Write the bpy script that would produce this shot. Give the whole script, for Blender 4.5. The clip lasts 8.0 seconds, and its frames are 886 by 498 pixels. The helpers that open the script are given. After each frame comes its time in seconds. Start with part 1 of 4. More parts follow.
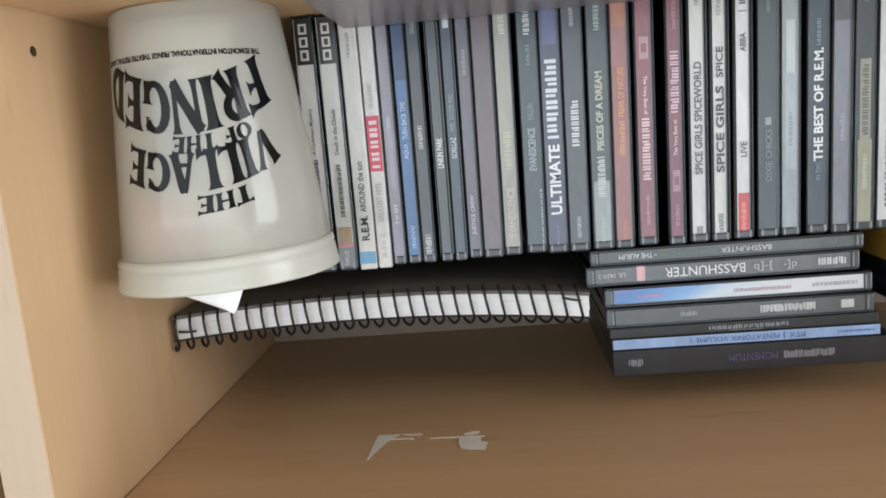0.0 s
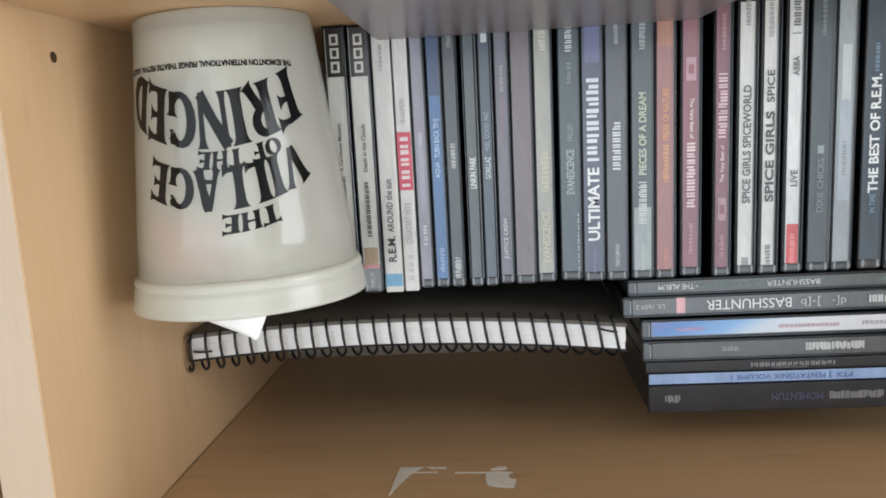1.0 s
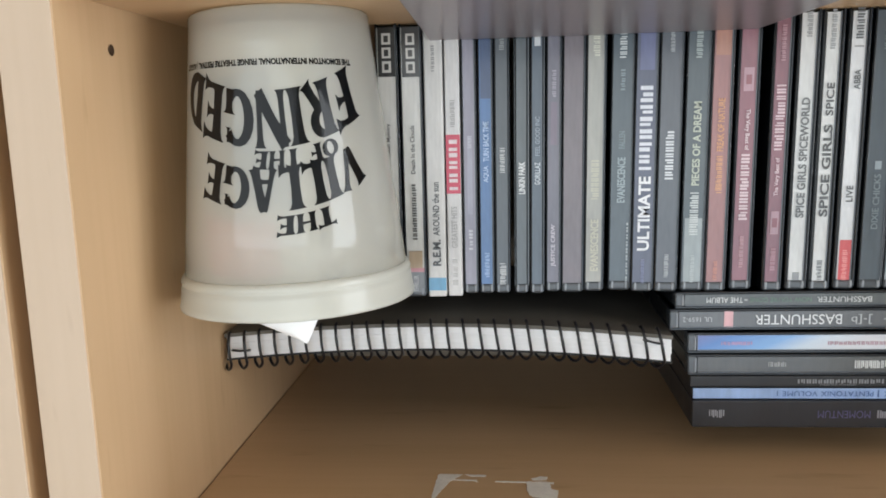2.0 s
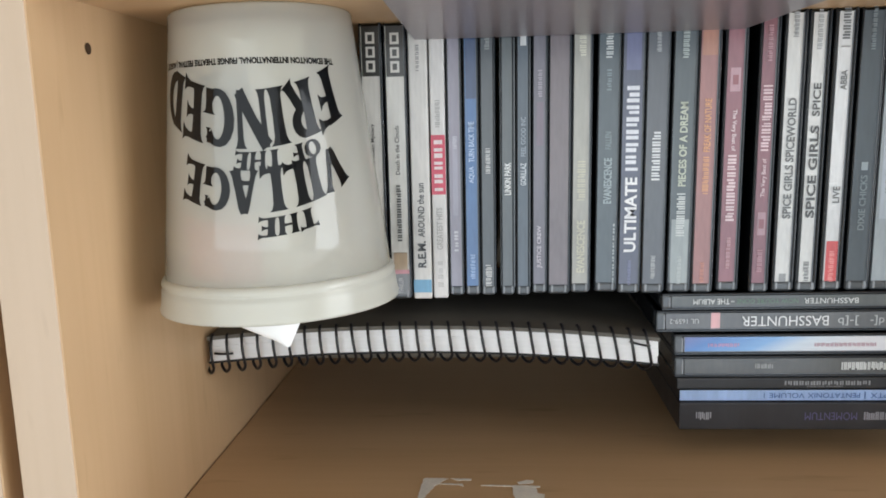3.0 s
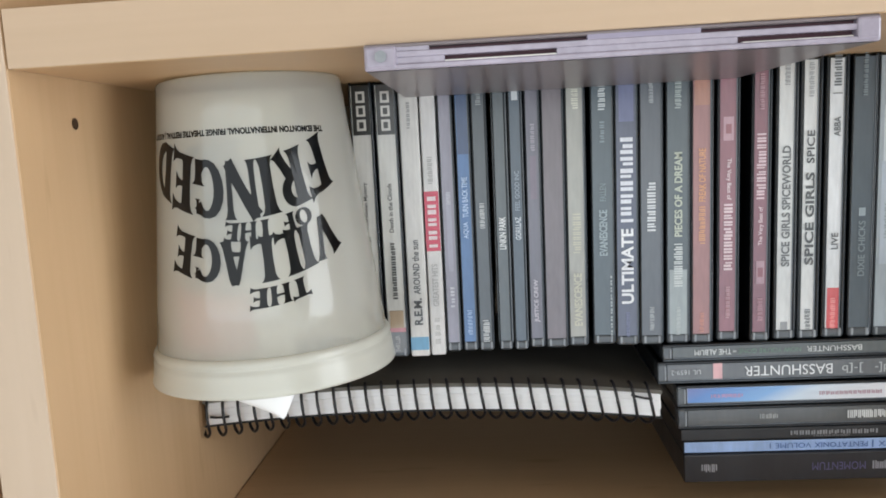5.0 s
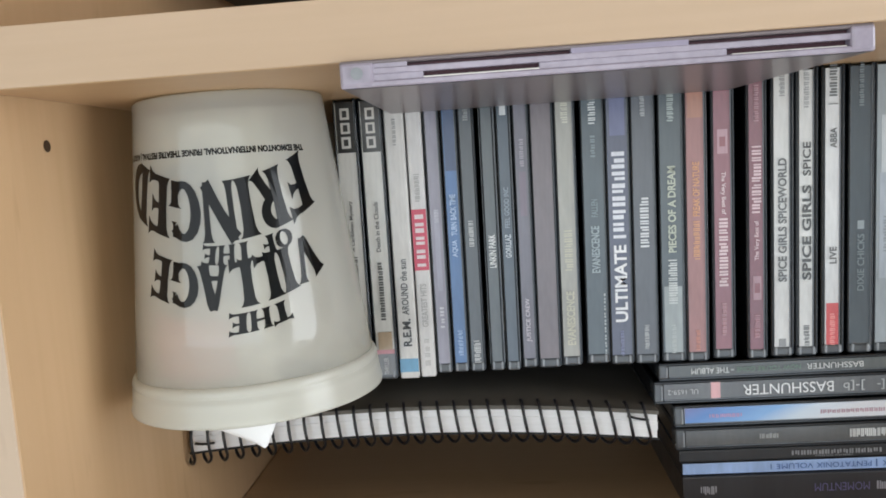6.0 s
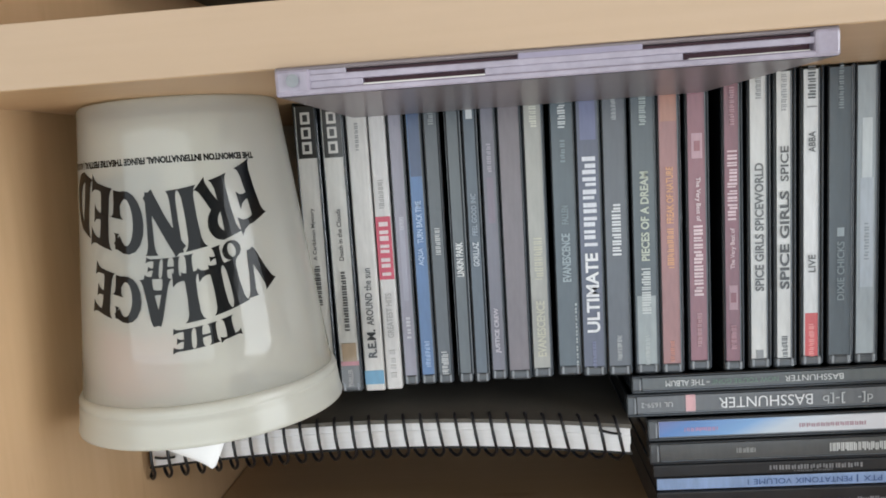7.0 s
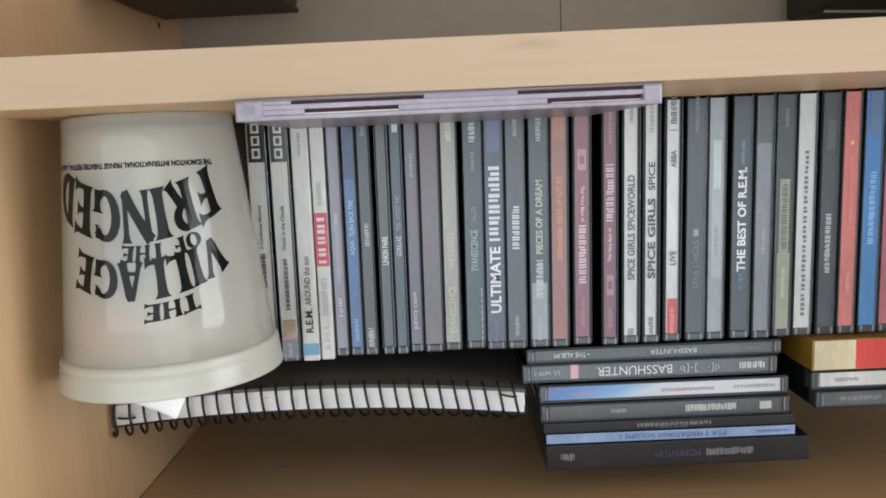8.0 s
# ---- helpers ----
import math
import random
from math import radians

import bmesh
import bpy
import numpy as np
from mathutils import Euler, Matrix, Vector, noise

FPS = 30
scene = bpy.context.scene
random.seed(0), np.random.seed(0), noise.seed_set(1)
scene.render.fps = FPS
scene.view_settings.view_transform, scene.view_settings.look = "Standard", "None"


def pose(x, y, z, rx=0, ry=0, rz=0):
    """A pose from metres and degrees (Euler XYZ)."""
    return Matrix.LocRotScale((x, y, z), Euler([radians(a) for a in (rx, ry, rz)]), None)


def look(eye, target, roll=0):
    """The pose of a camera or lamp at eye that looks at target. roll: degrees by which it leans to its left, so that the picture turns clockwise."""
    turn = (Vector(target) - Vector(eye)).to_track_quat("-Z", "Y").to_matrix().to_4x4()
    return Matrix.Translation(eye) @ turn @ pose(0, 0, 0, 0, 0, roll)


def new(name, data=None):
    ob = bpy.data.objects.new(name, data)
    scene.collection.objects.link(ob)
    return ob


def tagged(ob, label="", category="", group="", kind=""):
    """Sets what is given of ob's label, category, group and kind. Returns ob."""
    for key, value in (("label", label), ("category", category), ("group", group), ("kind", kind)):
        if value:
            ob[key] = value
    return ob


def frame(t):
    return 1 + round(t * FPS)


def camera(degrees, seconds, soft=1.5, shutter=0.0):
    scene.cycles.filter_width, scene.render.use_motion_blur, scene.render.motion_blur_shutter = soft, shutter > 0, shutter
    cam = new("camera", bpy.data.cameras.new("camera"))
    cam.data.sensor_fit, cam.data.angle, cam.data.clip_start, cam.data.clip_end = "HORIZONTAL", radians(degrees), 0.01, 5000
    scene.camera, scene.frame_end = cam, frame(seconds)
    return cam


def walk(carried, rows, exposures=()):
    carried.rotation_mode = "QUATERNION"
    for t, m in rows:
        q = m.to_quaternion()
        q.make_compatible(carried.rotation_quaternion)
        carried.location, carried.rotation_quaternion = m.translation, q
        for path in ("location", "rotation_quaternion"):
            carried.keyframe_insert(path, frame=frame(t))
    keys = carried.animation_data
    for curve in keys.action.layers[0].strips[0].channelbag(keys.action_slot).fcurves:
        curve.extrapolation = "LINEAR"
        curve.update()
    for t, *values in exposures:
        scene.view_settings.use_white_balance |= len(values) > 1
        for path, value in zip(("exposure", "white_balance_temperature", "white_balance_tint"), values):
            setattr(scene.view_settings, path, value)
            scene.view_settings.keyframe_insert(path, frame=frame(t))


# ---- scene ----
cam = camera(59.0, 8.0, soft=1.75)
# The phone is held upside down: the roll is near 180 degrees.
PATH = [
    (0.0, (0.1722, 0.2584, 0.0540), (0.1484, -0.0367, 0.1024), 175.01),
    (0.3, (0.1711, 0.2481, 0.0523), (0.1428, -0.0472, 0.0972), 174.97),
    (0.5, (0.1658, 0.2447, 0.0536), (0.1411, -0.0505, 0.1011), 175.45),
    (0.7, (0.1658, 0.2432, 0.0487), (0.1407, -0.0522, 0.0948), 175.77),
    (1.0, (0.1590, 0.2402, 0.0478), (0.1337, -0.0552, 0.0938), 176.61),
    (1.2, (0.1572, 0.2426, 0.0485), (0.1309, -0.0526, 0.0949), 177.08),
    (1.5, (0.1480, 0.2466, 0.0497), (0.1224, -0.0486, 0.0968), 177.84),
    (1.7, (0.1441, 0.2432, 0.0463), (0.1147, -0.0514, 0.0947), 177.93),
    (2.0, (0.1394, 0.2360, 0.0435), (0.1127, -0.0589, 0.0912), 178.31),
    (2.2, (0.1407, 0.2359, 0.0428), (0.1154, -0.0590, 0.0916), 178.56),
    (3.3, (0.1410, 0.2312, 0.0441), (0.1198, -0.0644, 0.0907), 178.14),
    (3.5, (0.1473, 0.2315, 0.0469), (0.1248, -0.0644, 0.0912), 177.65),
    (4.0, (0.1450, 0.2246, 0.0439), (0.1226, -0.0719, 0.0838), 177.69),
    (4.2, (0.1480, 0.2264, 0.0425), (0.1260, -0.0703, 0.0809), 177.75),
    (5.3, (0.1422, 0.2257, 0.0275), (0.1200, -0.0709, 0.0662), 176.44),
    (5.5, (0.1442, 0.2249, 0.0294), (0.1224, -0.0720, 0.0663), 176.31),
    (6.0, (0.1481, 0.2168, 0.0282), (0.1256, -0.0804, 0.0622), 176.10),
    (6.2, (0.1510, 0.2141, 0.0262), (0.1297, -0.0830, 0.0624), 176.22),
    (6.5, (0.1546, 0.2045, 0.0208), (0.1306, -0.0926, 0.0549), 176.10),
    (6.8, (0.1580, 0.2010, 0.0230), (0.1343, -0.0961, 0.0572), 175.96),
    (7.0, (0.1637, 0.2039, 0.0251), (0.1396, -0.0930, 0.0608), 175.97),
    (7.3, (0.1631, 0.2178, 0.0203), (0.1399, -0.0789, 0.0583), 176.26),
    (7.5, (0.1649, 0.2280, 0.0157), (0.1458, -0.0691, 0.0531), 176.32),
    (7.7, (0.1687, 0.2421, 0.0158), (0.1629, -0.0556, 0.0526), 176.77),
    (8.0, (0.1755, 0.2650, 0.0170), (0.1735, -0.0322, 0.0575), 177.42),
]
walk(cam, [(t, look(eye, target, roll)) for t, eye, target, roll in PATH], exposures=[(0.0, 0.02), (4.0, 0.0), (5.5, -0.09), (6.0, -0.12), (6.5, -0.12), (7.3, -0.14), (8.0, -0.14)])

# ---- light: daylight from a glazed door in the wall on the +x side and a wide window behind the camera ----
FLOOR, CEIL = -0.95, 1.50
WALL_E, WALL_W, WALL_S, WALL_N = 2.30, -3.60, -0.32, 2.75
WIN_Y0, WIN_Y1, WIN_Z0, WIN_Z1 = 0.25, 1.45, -0.90, 1.40
NWIN_X0, NWIN_X1, NWIN_Z0, NWIN_Z1 = -3.30, 1.50, -0.93, 1.40

world = bpy.data.worlds.new("world")
scene.world = world
world.use_nodes = True
wn = world.node_tree
sky = wn.nodes.new("ShaderNodeTexSky")
sky.sky_type, sky.sun_disc = "NISHITA", False
sky.sun_elevation, sky.sun_rotation = radians(38), radians(200)
wn.nodes["Background"].inputs["Strength"].default_value = 0.10
wn.links.new(sky.outputs["Color"], wn.nodes["Background"].inputs["Color"])

sun_data = bpy.data.lights.new("sun", "SUN")
sun_data.energy, sun_data.angle, sun_data.color = 2.0, radians(0.5), (1.0, 0.95, 0.88)
sun = new("sun", sun_data)
sun.matrix_world = look((0, 0, 6), (0.4, 3.0, 2.0))

window_light = bpy.data.lights.new("window_daylight", "AREA")
window_light.shape, window_light.size, window_light.size_y = "RECTANGLE", 1.14, 2.24
window_light.energy, window_light.color = 39.0, (0.90, 0.95, 1.0)
lamp = new("window_daylight", window_light)
lamp.matrix_world = look((WALL_E - 0.02, (WIN_Y0 + WIN_Y1) / 2, (WIN_Z0 + WIN_Z1) / 2), (0.0, (WIN_Y0 + WIN_Y1) / 2 - 0.5, 0.1))
north_light = bpy.data.lights.new("north_window_daylight", "AREA")
north_light.shape, north_light.size, north_light.size_y = "RECTANGLE", NWIN_X1 - NWIN_X0 - 0.06, NWIN_Z1 - NWIN_Z0 - 0.06
north_light.energy, north_light.color = 62.0, (0.90, 0.96, 1.0)
north_lamp = new("north_window_daylight", north_light)
north_lamp.matrix_world = look(((NWIN_X0 + NWIN_X1) / 2, WALL_N - 0.02, (NWIN_Z0 + NWIN_Z1) / 2), ((NWIN_X0 + NWIN_X1) / 2, 0.0, (NWIN_Z0 + NWIN_Z1) / 2))


# ---- materials ----
def lin(code):
    out = []
    for i in (0, 2, 4):
        v = int(code[i:i + 2], 16) / 255
        out.append(v / 12.92 if v <= 0.04045 else ((v + 0.055) / 1.055) ** 2.4)
    return (*out, 1.0)


def surface(name, code, rough=0.5, vary=0.06, scale=40.0, bump=0.0, stretch=(1, 1, 1), coat=0.0, metal=0.0, spec=0.5, fine=0.0):
    """A painted, printed or moulded surface: two scales of variation, and a fine relief."""
    m = bpy.data.materials.new(name)
    m.use_nodes = True
    n, l = m.node_tree.nodes, m.node_tree.links
    p = n["Principled BSDF"]
    p.inputs["Roughness"].default_value, p.inputs["Metallic"].default_value = rough, metal
    p.inputs["Specular IOR Level"].default_value = spec
    p.inputs["Coat Weight"].default_value, p.inputs["Coat Roughness"].default_value = coat, 0.12
    co = n.new("ShaderNodeTexCoord")
    mp = n.new("ShaderNodeMapping")
    mp.inputs["Scale"].default_value = stretch
    l.new(co.outputs["Object"], mp.inputs["Vector"])
    big = n.new("ShaderNodeTexNoise")
    big.inputs["Scale"].default_value, big.inputs["Detail"].default_value = scale, 4
    l.new(mp.outputs["Vector"], big.inputs["Vector"])
    small = n.new("ShaderNodeTexNoise")
    small.inputs["Scale"].default_value, small.inputs["Detail"].default_value = scale * 9, 3
    l.new(mp.outputs["Vector"], small.inputs["Vector"])
    both = n.new("ShaderNodeMath")
    both.operation = "MULTIPLY_ADD"
    both.inputs[1].default_value = 0.4
    l.new(small.outputs["Fac"], both.inputs[0])
    l.new(big.outputs["Fac"], both.inputs[2])
    ramp = n.new("ShaderNodeValToRGB")
    c = lin(code)
    ramp.color_ramp.elements[0].position, ramp.color_ramp.elements[1].position = 0.45, 0.95
    ramp.color_ramp.elements[0].color = (*[v * (1 - vary) for v in c[:3]], 1)
    ramp.color_ramp.elements[1].color = (*[min(1, v * (1 + vary)) for v in c[:3]], 1)
    l.new(both.outputs[0], ramp.inputs["Fac"])
    l.new(ramp.outputs["Color"], p.inputs["Base Color"])
    if fine:
        rr = n.new("ShaderNodeMapRange")
        rr.inputs["To Min"].default_value, rr.inputs["To Max"].default_value = rough - fine, rough + fine
        l.new(big.outputs["Fac"], rr.inputs["Value"])
        l.new(rr.outputs["Result"], p.inputs["Roughness"])
    if bump:
        b = n.new("ShaderNodeBump")
        b.inputs["Strength"].default_value, b.inputs["Distance"].default_value = bump, 0.0004
        l.new(small.outputs["Fac"], b.inputs["Height"])
        l.new(b.outputs["Normal"], p.inputs["Normal"])
    return m


def veneer(name, code, along):
    """Pale birch veneer: long soft figure along one axis, fine pores, a satin varnish."""
    m = bpy.data.materials.new(name)
    m.use_nodes = True
    n, l = m.node_tree.nodes, m.node_tree.links
    p = n["Principled BSDF"]
    p.inputs["Roughness"].default_value = 0.42
    p.inputs["Specular IOR Level"].default_value = 0.35
    co = n.new("ShaderNodeTexCoord")
    mp = n.new("ShaderNodeMapping")
    s = [14.0, 14.0, 14.0]
    s[along] = 1.6
    mp.inputs["Scale"].default_value = s
    l.new(co.outputs["Object"], mp.inputs["Vector"])
    figure = n.new("ShaderNodeTexNoise")
    figure.inputs["Scale"].default_value, figure.inputs["Detail"].default_value, figure.inputs["Distortion"].default_value = 1.3, 5, 0.6
    l.new(mp.outputs["Vector"], figure.inputs["Vector"])
    mp2 = n.new("ShaderNodeMapping")
    s2 = [260.0, 260.0, 260.0]
    s2[along] = 9.0
    mp2.inputs["Scale"].default_value = s2
    l.new(co.outputs["Object"], mp2.inputs["Vector"])
    pores = n.new("ShaderNodeTexNoise")
    pores.inputs["Scale"].default_value, pores.inputs["Detail"].default_value = 1.0, 4
    l.new(mp2.outputs["Vector"], pores.inputs["Vector"])
    mix = n.new("ShaderNodeMath")
    mix.operation = "MULTIPLY_ADD"
    mix.inputs[1].default_value = 0.35
    l.new(pores.outputs["Fac"], mix.inputs[0])
    l.new(figure.outputs["Fac"], mix.inputs[2])
    ramp = n.new("ShaderNodeValToRGB")
    c = lin(code)
    ramp.color_ramp.elements[0].position, ramp.color_ramp.elements[1].position = 0.40, 0.95
    ramp.color_ramp.elements[0].color = (c[0] * 0.90, c[1] * 0.87, c[2] * 0.82, 1)
    ramp.color_ramp.elements[1].color = (min(1, c[0] * 1.06), min(1, c[1] * 1.06), min(1, c[2] * 1.08), 1)
    l.new(mix.outputs[0], ramp.inputs["Fac"])
    mp3 = n.new("ShaderNodeMapping")
    s3 = [120.0, 120.0, 120.0]
    s3[along] = 22.0
    mp3.inputs["Scale"].default_value = s3
    l.new(co.outputs["Object"], mp3.inputs["Vector"])
    flecks = n.new("ShaderNodeTexNoise")
    flecks.inputs["Scale"].default_value, flecks.inputs["Detail"].default_value = 1.0, 2
    l.new(mp3.outputs["Vector"], flecks.inputs["Vector"])
    mask = n.new("ShaderNodeMapRange")
    mask.inputs["From Min"].default_value, mask.inputs["From Max"].default_value = 0.66, 0.80
    mask.inputs["To Max"].default_value = 0.35
    l.new(flecks.outputs["Fac"], mask.inputs["Value"])
    wear = n.new("ShaderNodeMix")
    wear.data_type = "RGBA"
    l.new(mask.outputs["Result"], wear.inputs[0])
    l.new(ramp.outputs["Color"], wear.inputs[6])
    wear.inputs[7].default_value = (c[0] * 0.55, c[1] * 0.46, c[2] * 0.36, 1)
    l.new(wear.outputs[2], p.inputs["Base Color"])
    b = n.new("ShaderNodeBump")
    b.inputs["Strength"].default_value, b.inputs["Distance"].default_value = 0.10, 0.0003
    l.new(pores.outputs["Fac"], b.inputs["Height"])
    l.new(b.outputs["Normal"], p.inputs["Normal"])
    return m


def milky(name, code, through_it=0.35, rough=0.22, see=0.16, coat=0.0):
    """Translucent moulded plastic: light passes, shapes behind blur away."""
    m = bpy.data.materials.new(name)
    m.use_nodes = True
    n, l = m.node_tree.nodes, m.node_tree.links
    p = n["Principled BSDF"]
    p.inputs["Base Color"].default_value = lin(code)
    p.inputs["Roughness"].default_value = rough
    p.inputs["IOR"].default_value = 1.60
    p.inputs["Coat Weight"].default_value, p.inputs["Coat Roughness"].default_value = coat, rough
    p.inputs["Specular IOR Level"].default_value = 0.5 / (1 - see)
    t = n.new("ShaderNodeBsdfTranslucent")
    t.inputs["Color"].default_value = lin(code)
    mix = n.new("ShaderNodeMixShader")
    mix.inputs["Fac"].default_value = through_it
    noise_tex = n.new("ShaderNodeTexNoise")
    noise_tex.inputs["Scale"].default_value = 30
    b = n.new("ShaderNodeBump")
    b.inputs["Strength"].default_value, b.inputs["Distance"].default_value = 0.05, 0.0006
    l.new(noise_tex.outputs["Fac"], b.inputs["Height"])
    l.new(b.outputs["Normal"], p.inputs["Normal"])
    l.new(p.outputs["BSDF"], mix.inputs[1])
    l.new(t.outputs["BSDF"], mix.inputs[2])
    haze = n.new("ShaderNodeBsdfTransparent")
    haze.inputs["Color"].default_value = lin(code)
    last = n.new("ShaderNodeMixShader")
    last.inputs["Fac"].default_value = see
    l.new(mix.outputs["Shader"], last.inputs[1])
    l.new(haze.outputs["BSDF"], last.inputs[2])
    l.new(last.outputs["Shader"], n["Material Output"].inputs["Surface"])
    return m


def clear(name, code, rough=0.08, amount=0.8):
    """Clear polystyrene of a cd case."""
    m = bpy.data.materials.new(name)
    m.use_nodes = True
    n = m.node_tree.nodes
    p = n["Principled BSDF"]
    p.inputs["Base Color"].default_value = lin(code)
    p.inputs["Roughness"].default_value = rough
    p.inputs["Transmission Weight"].default_value = amount
    p.inputs["IOR"].default_value = 1.5
    return m


birch_v = veneer("birch_veneer_upright", "cbaa84", 2)
birch_h = veneer("birch_veneer_level", "cbaa84", 0)
# Paler copies of the veneer: brighter light on front edges, put into the colour.
birch_lit_edge_v = veneer("birch_lit_edge_upright", "cab59f", 2)
birch_lit_edge_h = veneer("birch_lit_edge_level", "cbb298", 0)
hardboard = surface("grey_hardboard", "aca294", rough=0.7, vary=0.08, scale=12, bump=0.15)
wall_paint = surface("wall_paint", "e9e6df", rough=0.85, vary=0.03, scale=6, bump=0.1)
ceiling_paint = surface("ceiling_paint", "f0eee9", rough=0.9, vary=0.02, scale=6)
floor_wood = veneer("floor_boards", "b3a594", 0)
trim_paint = surface("trim_paint", "eeece6", rough=0.4, vary=0.02, scale=8)
case_black = surface("black_case_plastic", "1a1d21", rough=0.25, vary=0.10, scale=60, coat=0.1, fine=0.05)
case_grey = surface("smoky_case_plastic", "2b3036", rough=0.16, vary=0.14, scale=80, coat=0.2, fine=0.06)
catch_plastic = surface("clear_catch_plastic", "8b8f94", rough=0.14, vary=0.18, scale=120, coat=0.4, fine=0.05)
case_violet = surface("clear_slim_case_plastic", "a49cab", rough=0.14, vary=0.22, scale=45, coat=0.25, fine=0.06)
case_taupe = surface("clear_plastic_over_booklet", "7d7376", rough=0.34, vary=0.12, scale=40, coat=0.1, fine=0.05)
booklet_dark = surface("maroon_booklet", "4a2330", rough=0.5, vary=0.15, scale=60)
booklet_lilac = surface("lilac_booklet", "9a93a8", rough=0.45, vary=0.06, scale=60)
cup_plastic = milky("milky_cup_plastic", "f5f5ef", 0.36, 0.06, 0.48, 0.7)
rim_plastic = milky("milky_rim_plastic", "ebebe3", 0.34, 0.20, 0.20, 0.1)
end_plastic = milky("clear_case_end_plastic", "858b91", 0.15, 0.10, 0.62, 0.8)
# Grey for the highlight painted along the clear case edges.
edge_highlight_plastic = surface("clear_case_edge_highlight", "656b72", rough=0.18, vary=0.20, scale=70, coat=0.4, fine=0.06)
cup_ink = surface("black_cup_ink", "0c0f12", rough=0.10, vary=0.25, scale=120, spec=0.3)
page_paper = surface("notebook_pages", "f6f6f7", rough=0.8, vary=0.04, scale=30, stretch=(1, 1, 30), bump=0.04)
slip_paper = surface("white_paper_slip", "f0f0f0", rough=0.7, vary=0.02, scale=20)
pink_paper = surface("pink_paper_slip", "e39a98", rough=0.7, vary=0.06, scale=20)
teal_paper = surface("teal_paper_slip", "2a5f78", rough=0.7, vary=0.06, scale=20)
cover_grey = surface("grey_card_cover", "6c6861", rough=0.75, vary=0.08, scale=60, bump=0.2)
cover_black = surface("black_card_cover", "1b1a1b", rough=0.6, vary=0.12, scale=60, bump=0.2)
wire_black = surface("black_coil_wire", "17161a", rough=0.35, vary=0.1, scale=90)
label_residue = surface("torn_label_paper", "e6e1d9", rough=0.85, vary=0.14, scale=90, bump=0.3)
dark_device = surface("black_device_plastic", "25231f", rough=0.5, vary=0.15, scale=30, bump=0.1)
cable_grey = surface("pale_cable", "a9a8a4", rough=0.4, vary=0.05, scale=30)
hole_shade = surface("drilled_hole_shade", "3f2b18", rough=0.9, vary=0.2, scale=300)
glass = clear("window_glass", "ffffff", 0.0, 1.0)

printed = {}


def print_mat(code, gloss=1.0):
    """Printed card behind or without plastic, one material a colour."""
    if (code, gloss) not in printed:
        printed[(code, gloss)] = surface("print_" + code, code, rough=0.34, vary=0.20, scale=70, stretch=(1, 1, 0.22), coat=0.75 * gloss, fine=0.10)
    return printed[(code, gloss)]


def blended_print(name, stops):
    """A printed spine whose colour runs along it; stops: (place in metres, colour)."""
    m = surface(name, "ffffff", rough=0.34, vary=0.0, coat=1.0)
    n, l = m.node_tree.nodes, m.node_tree.links
    co = n.new("ShaderNodeTexCoord")
    sep = n.new("ShaderNodeSeparateXYZ")
    l.new(co.outputs["Object"], sep.inputs["Vector"])
    wave = n.new("ShaderNodeTexNoise")
    wave.inputs["Scale"].default_value = 60
    add = n.new("ShaderNodeMath")
    add.operation = "MULTIPLY_ADD"
    add.inputs[1].default_value = 2.2
    l.new(sep.outputs["Z"], add.inputs[0])
    l.new(sep.outputs["X"], add.inputs[2])
    ramp = n.new("ShaderNodeValToRGB")
    for i, (at, code) in enumerate(stops):
        e = ramp.color_ramp.elements[i] if i < 2 else ramp.color_ramp.elements.new(at / 0.15)
        e.position, e.color = at / 0.15, lin(code)
    scale = n.new("ShaderNodeMath")
    scale.operation = "DIVIDE"
    scale.inputs[1].default_value = 0.15
    l.new(add.outputs[0], scale.inputs[0])
    l.new(scale.outputs[0], ramp.inputs["Fac"])
    l.new(ramp.outputs["Color"], n["Principled BSDF"].inputs["Base Color"])
    return m


sky_print = blended_print("sky_blended_print", [(0.005, "6a6ea8"), (0.024, "4a7fc4"), (0.050, "78a8dc"), (0.066, "c4d2e0"), (0.085, "d2d4da"), (0.130, "d6d6dc")])

# ---- mesh helpers ----
def add_box(bm, x0, x1, y0, y1, z0, z1, bevel=0.0, segments=1):
    made = bmesh.ops.create_cube(bm, size=1.0, matrix=Matrix.LocRotScale(((x0 + x1) / 2, (y0 + y1) / 2, (z0 + z1) / 2), None, (x1 - x0, y1 - y0, z1 - z0)))
    if bevel:
        edges = {e for v in made["verts"] for e in v.link_edges}
        bmesh.ops.bevel(bm, geom=list(edges), offset=bevel, segments=segments, affect="EDGES", profile=0.5)


def box(x0, x1, y0, y1, z0, z1, bevel=0.0, segments=1):
    bm = bmesh.new()
    add_box(bm, x0, x1, y0, y1, z0, z1, bevel, segments)
    return bm


def mesh_of(name, bm, material, smooth=False):
    me = bpy.data.meshes.new(name)
    bm.to_mesh(me)
    bm.free()
    me.materials.append(material)
    if smooth:
        for poly in me.polygons:
            poly.use_smooth = True
    return me


def thing(name, bm, material, label, category, group="", kind="", smooth=False):
    return tagged(new(name, mesh_of(name, bm, material, smooth)), label, category, group, kind)


def base(name, m, label, category, group="", kind=""):
    ob = new(name)
    ob.matrix_world = m
    ob.empty_display_size = 0.02
    return tagged(ob, label, category, group, kind)


def part(name, bm, material, parent, label="", smooth=False):
    ob = new(name, mesh_of(name, bm, material, smooth))
    ob.parent = parent
    return tagged(ob, label)


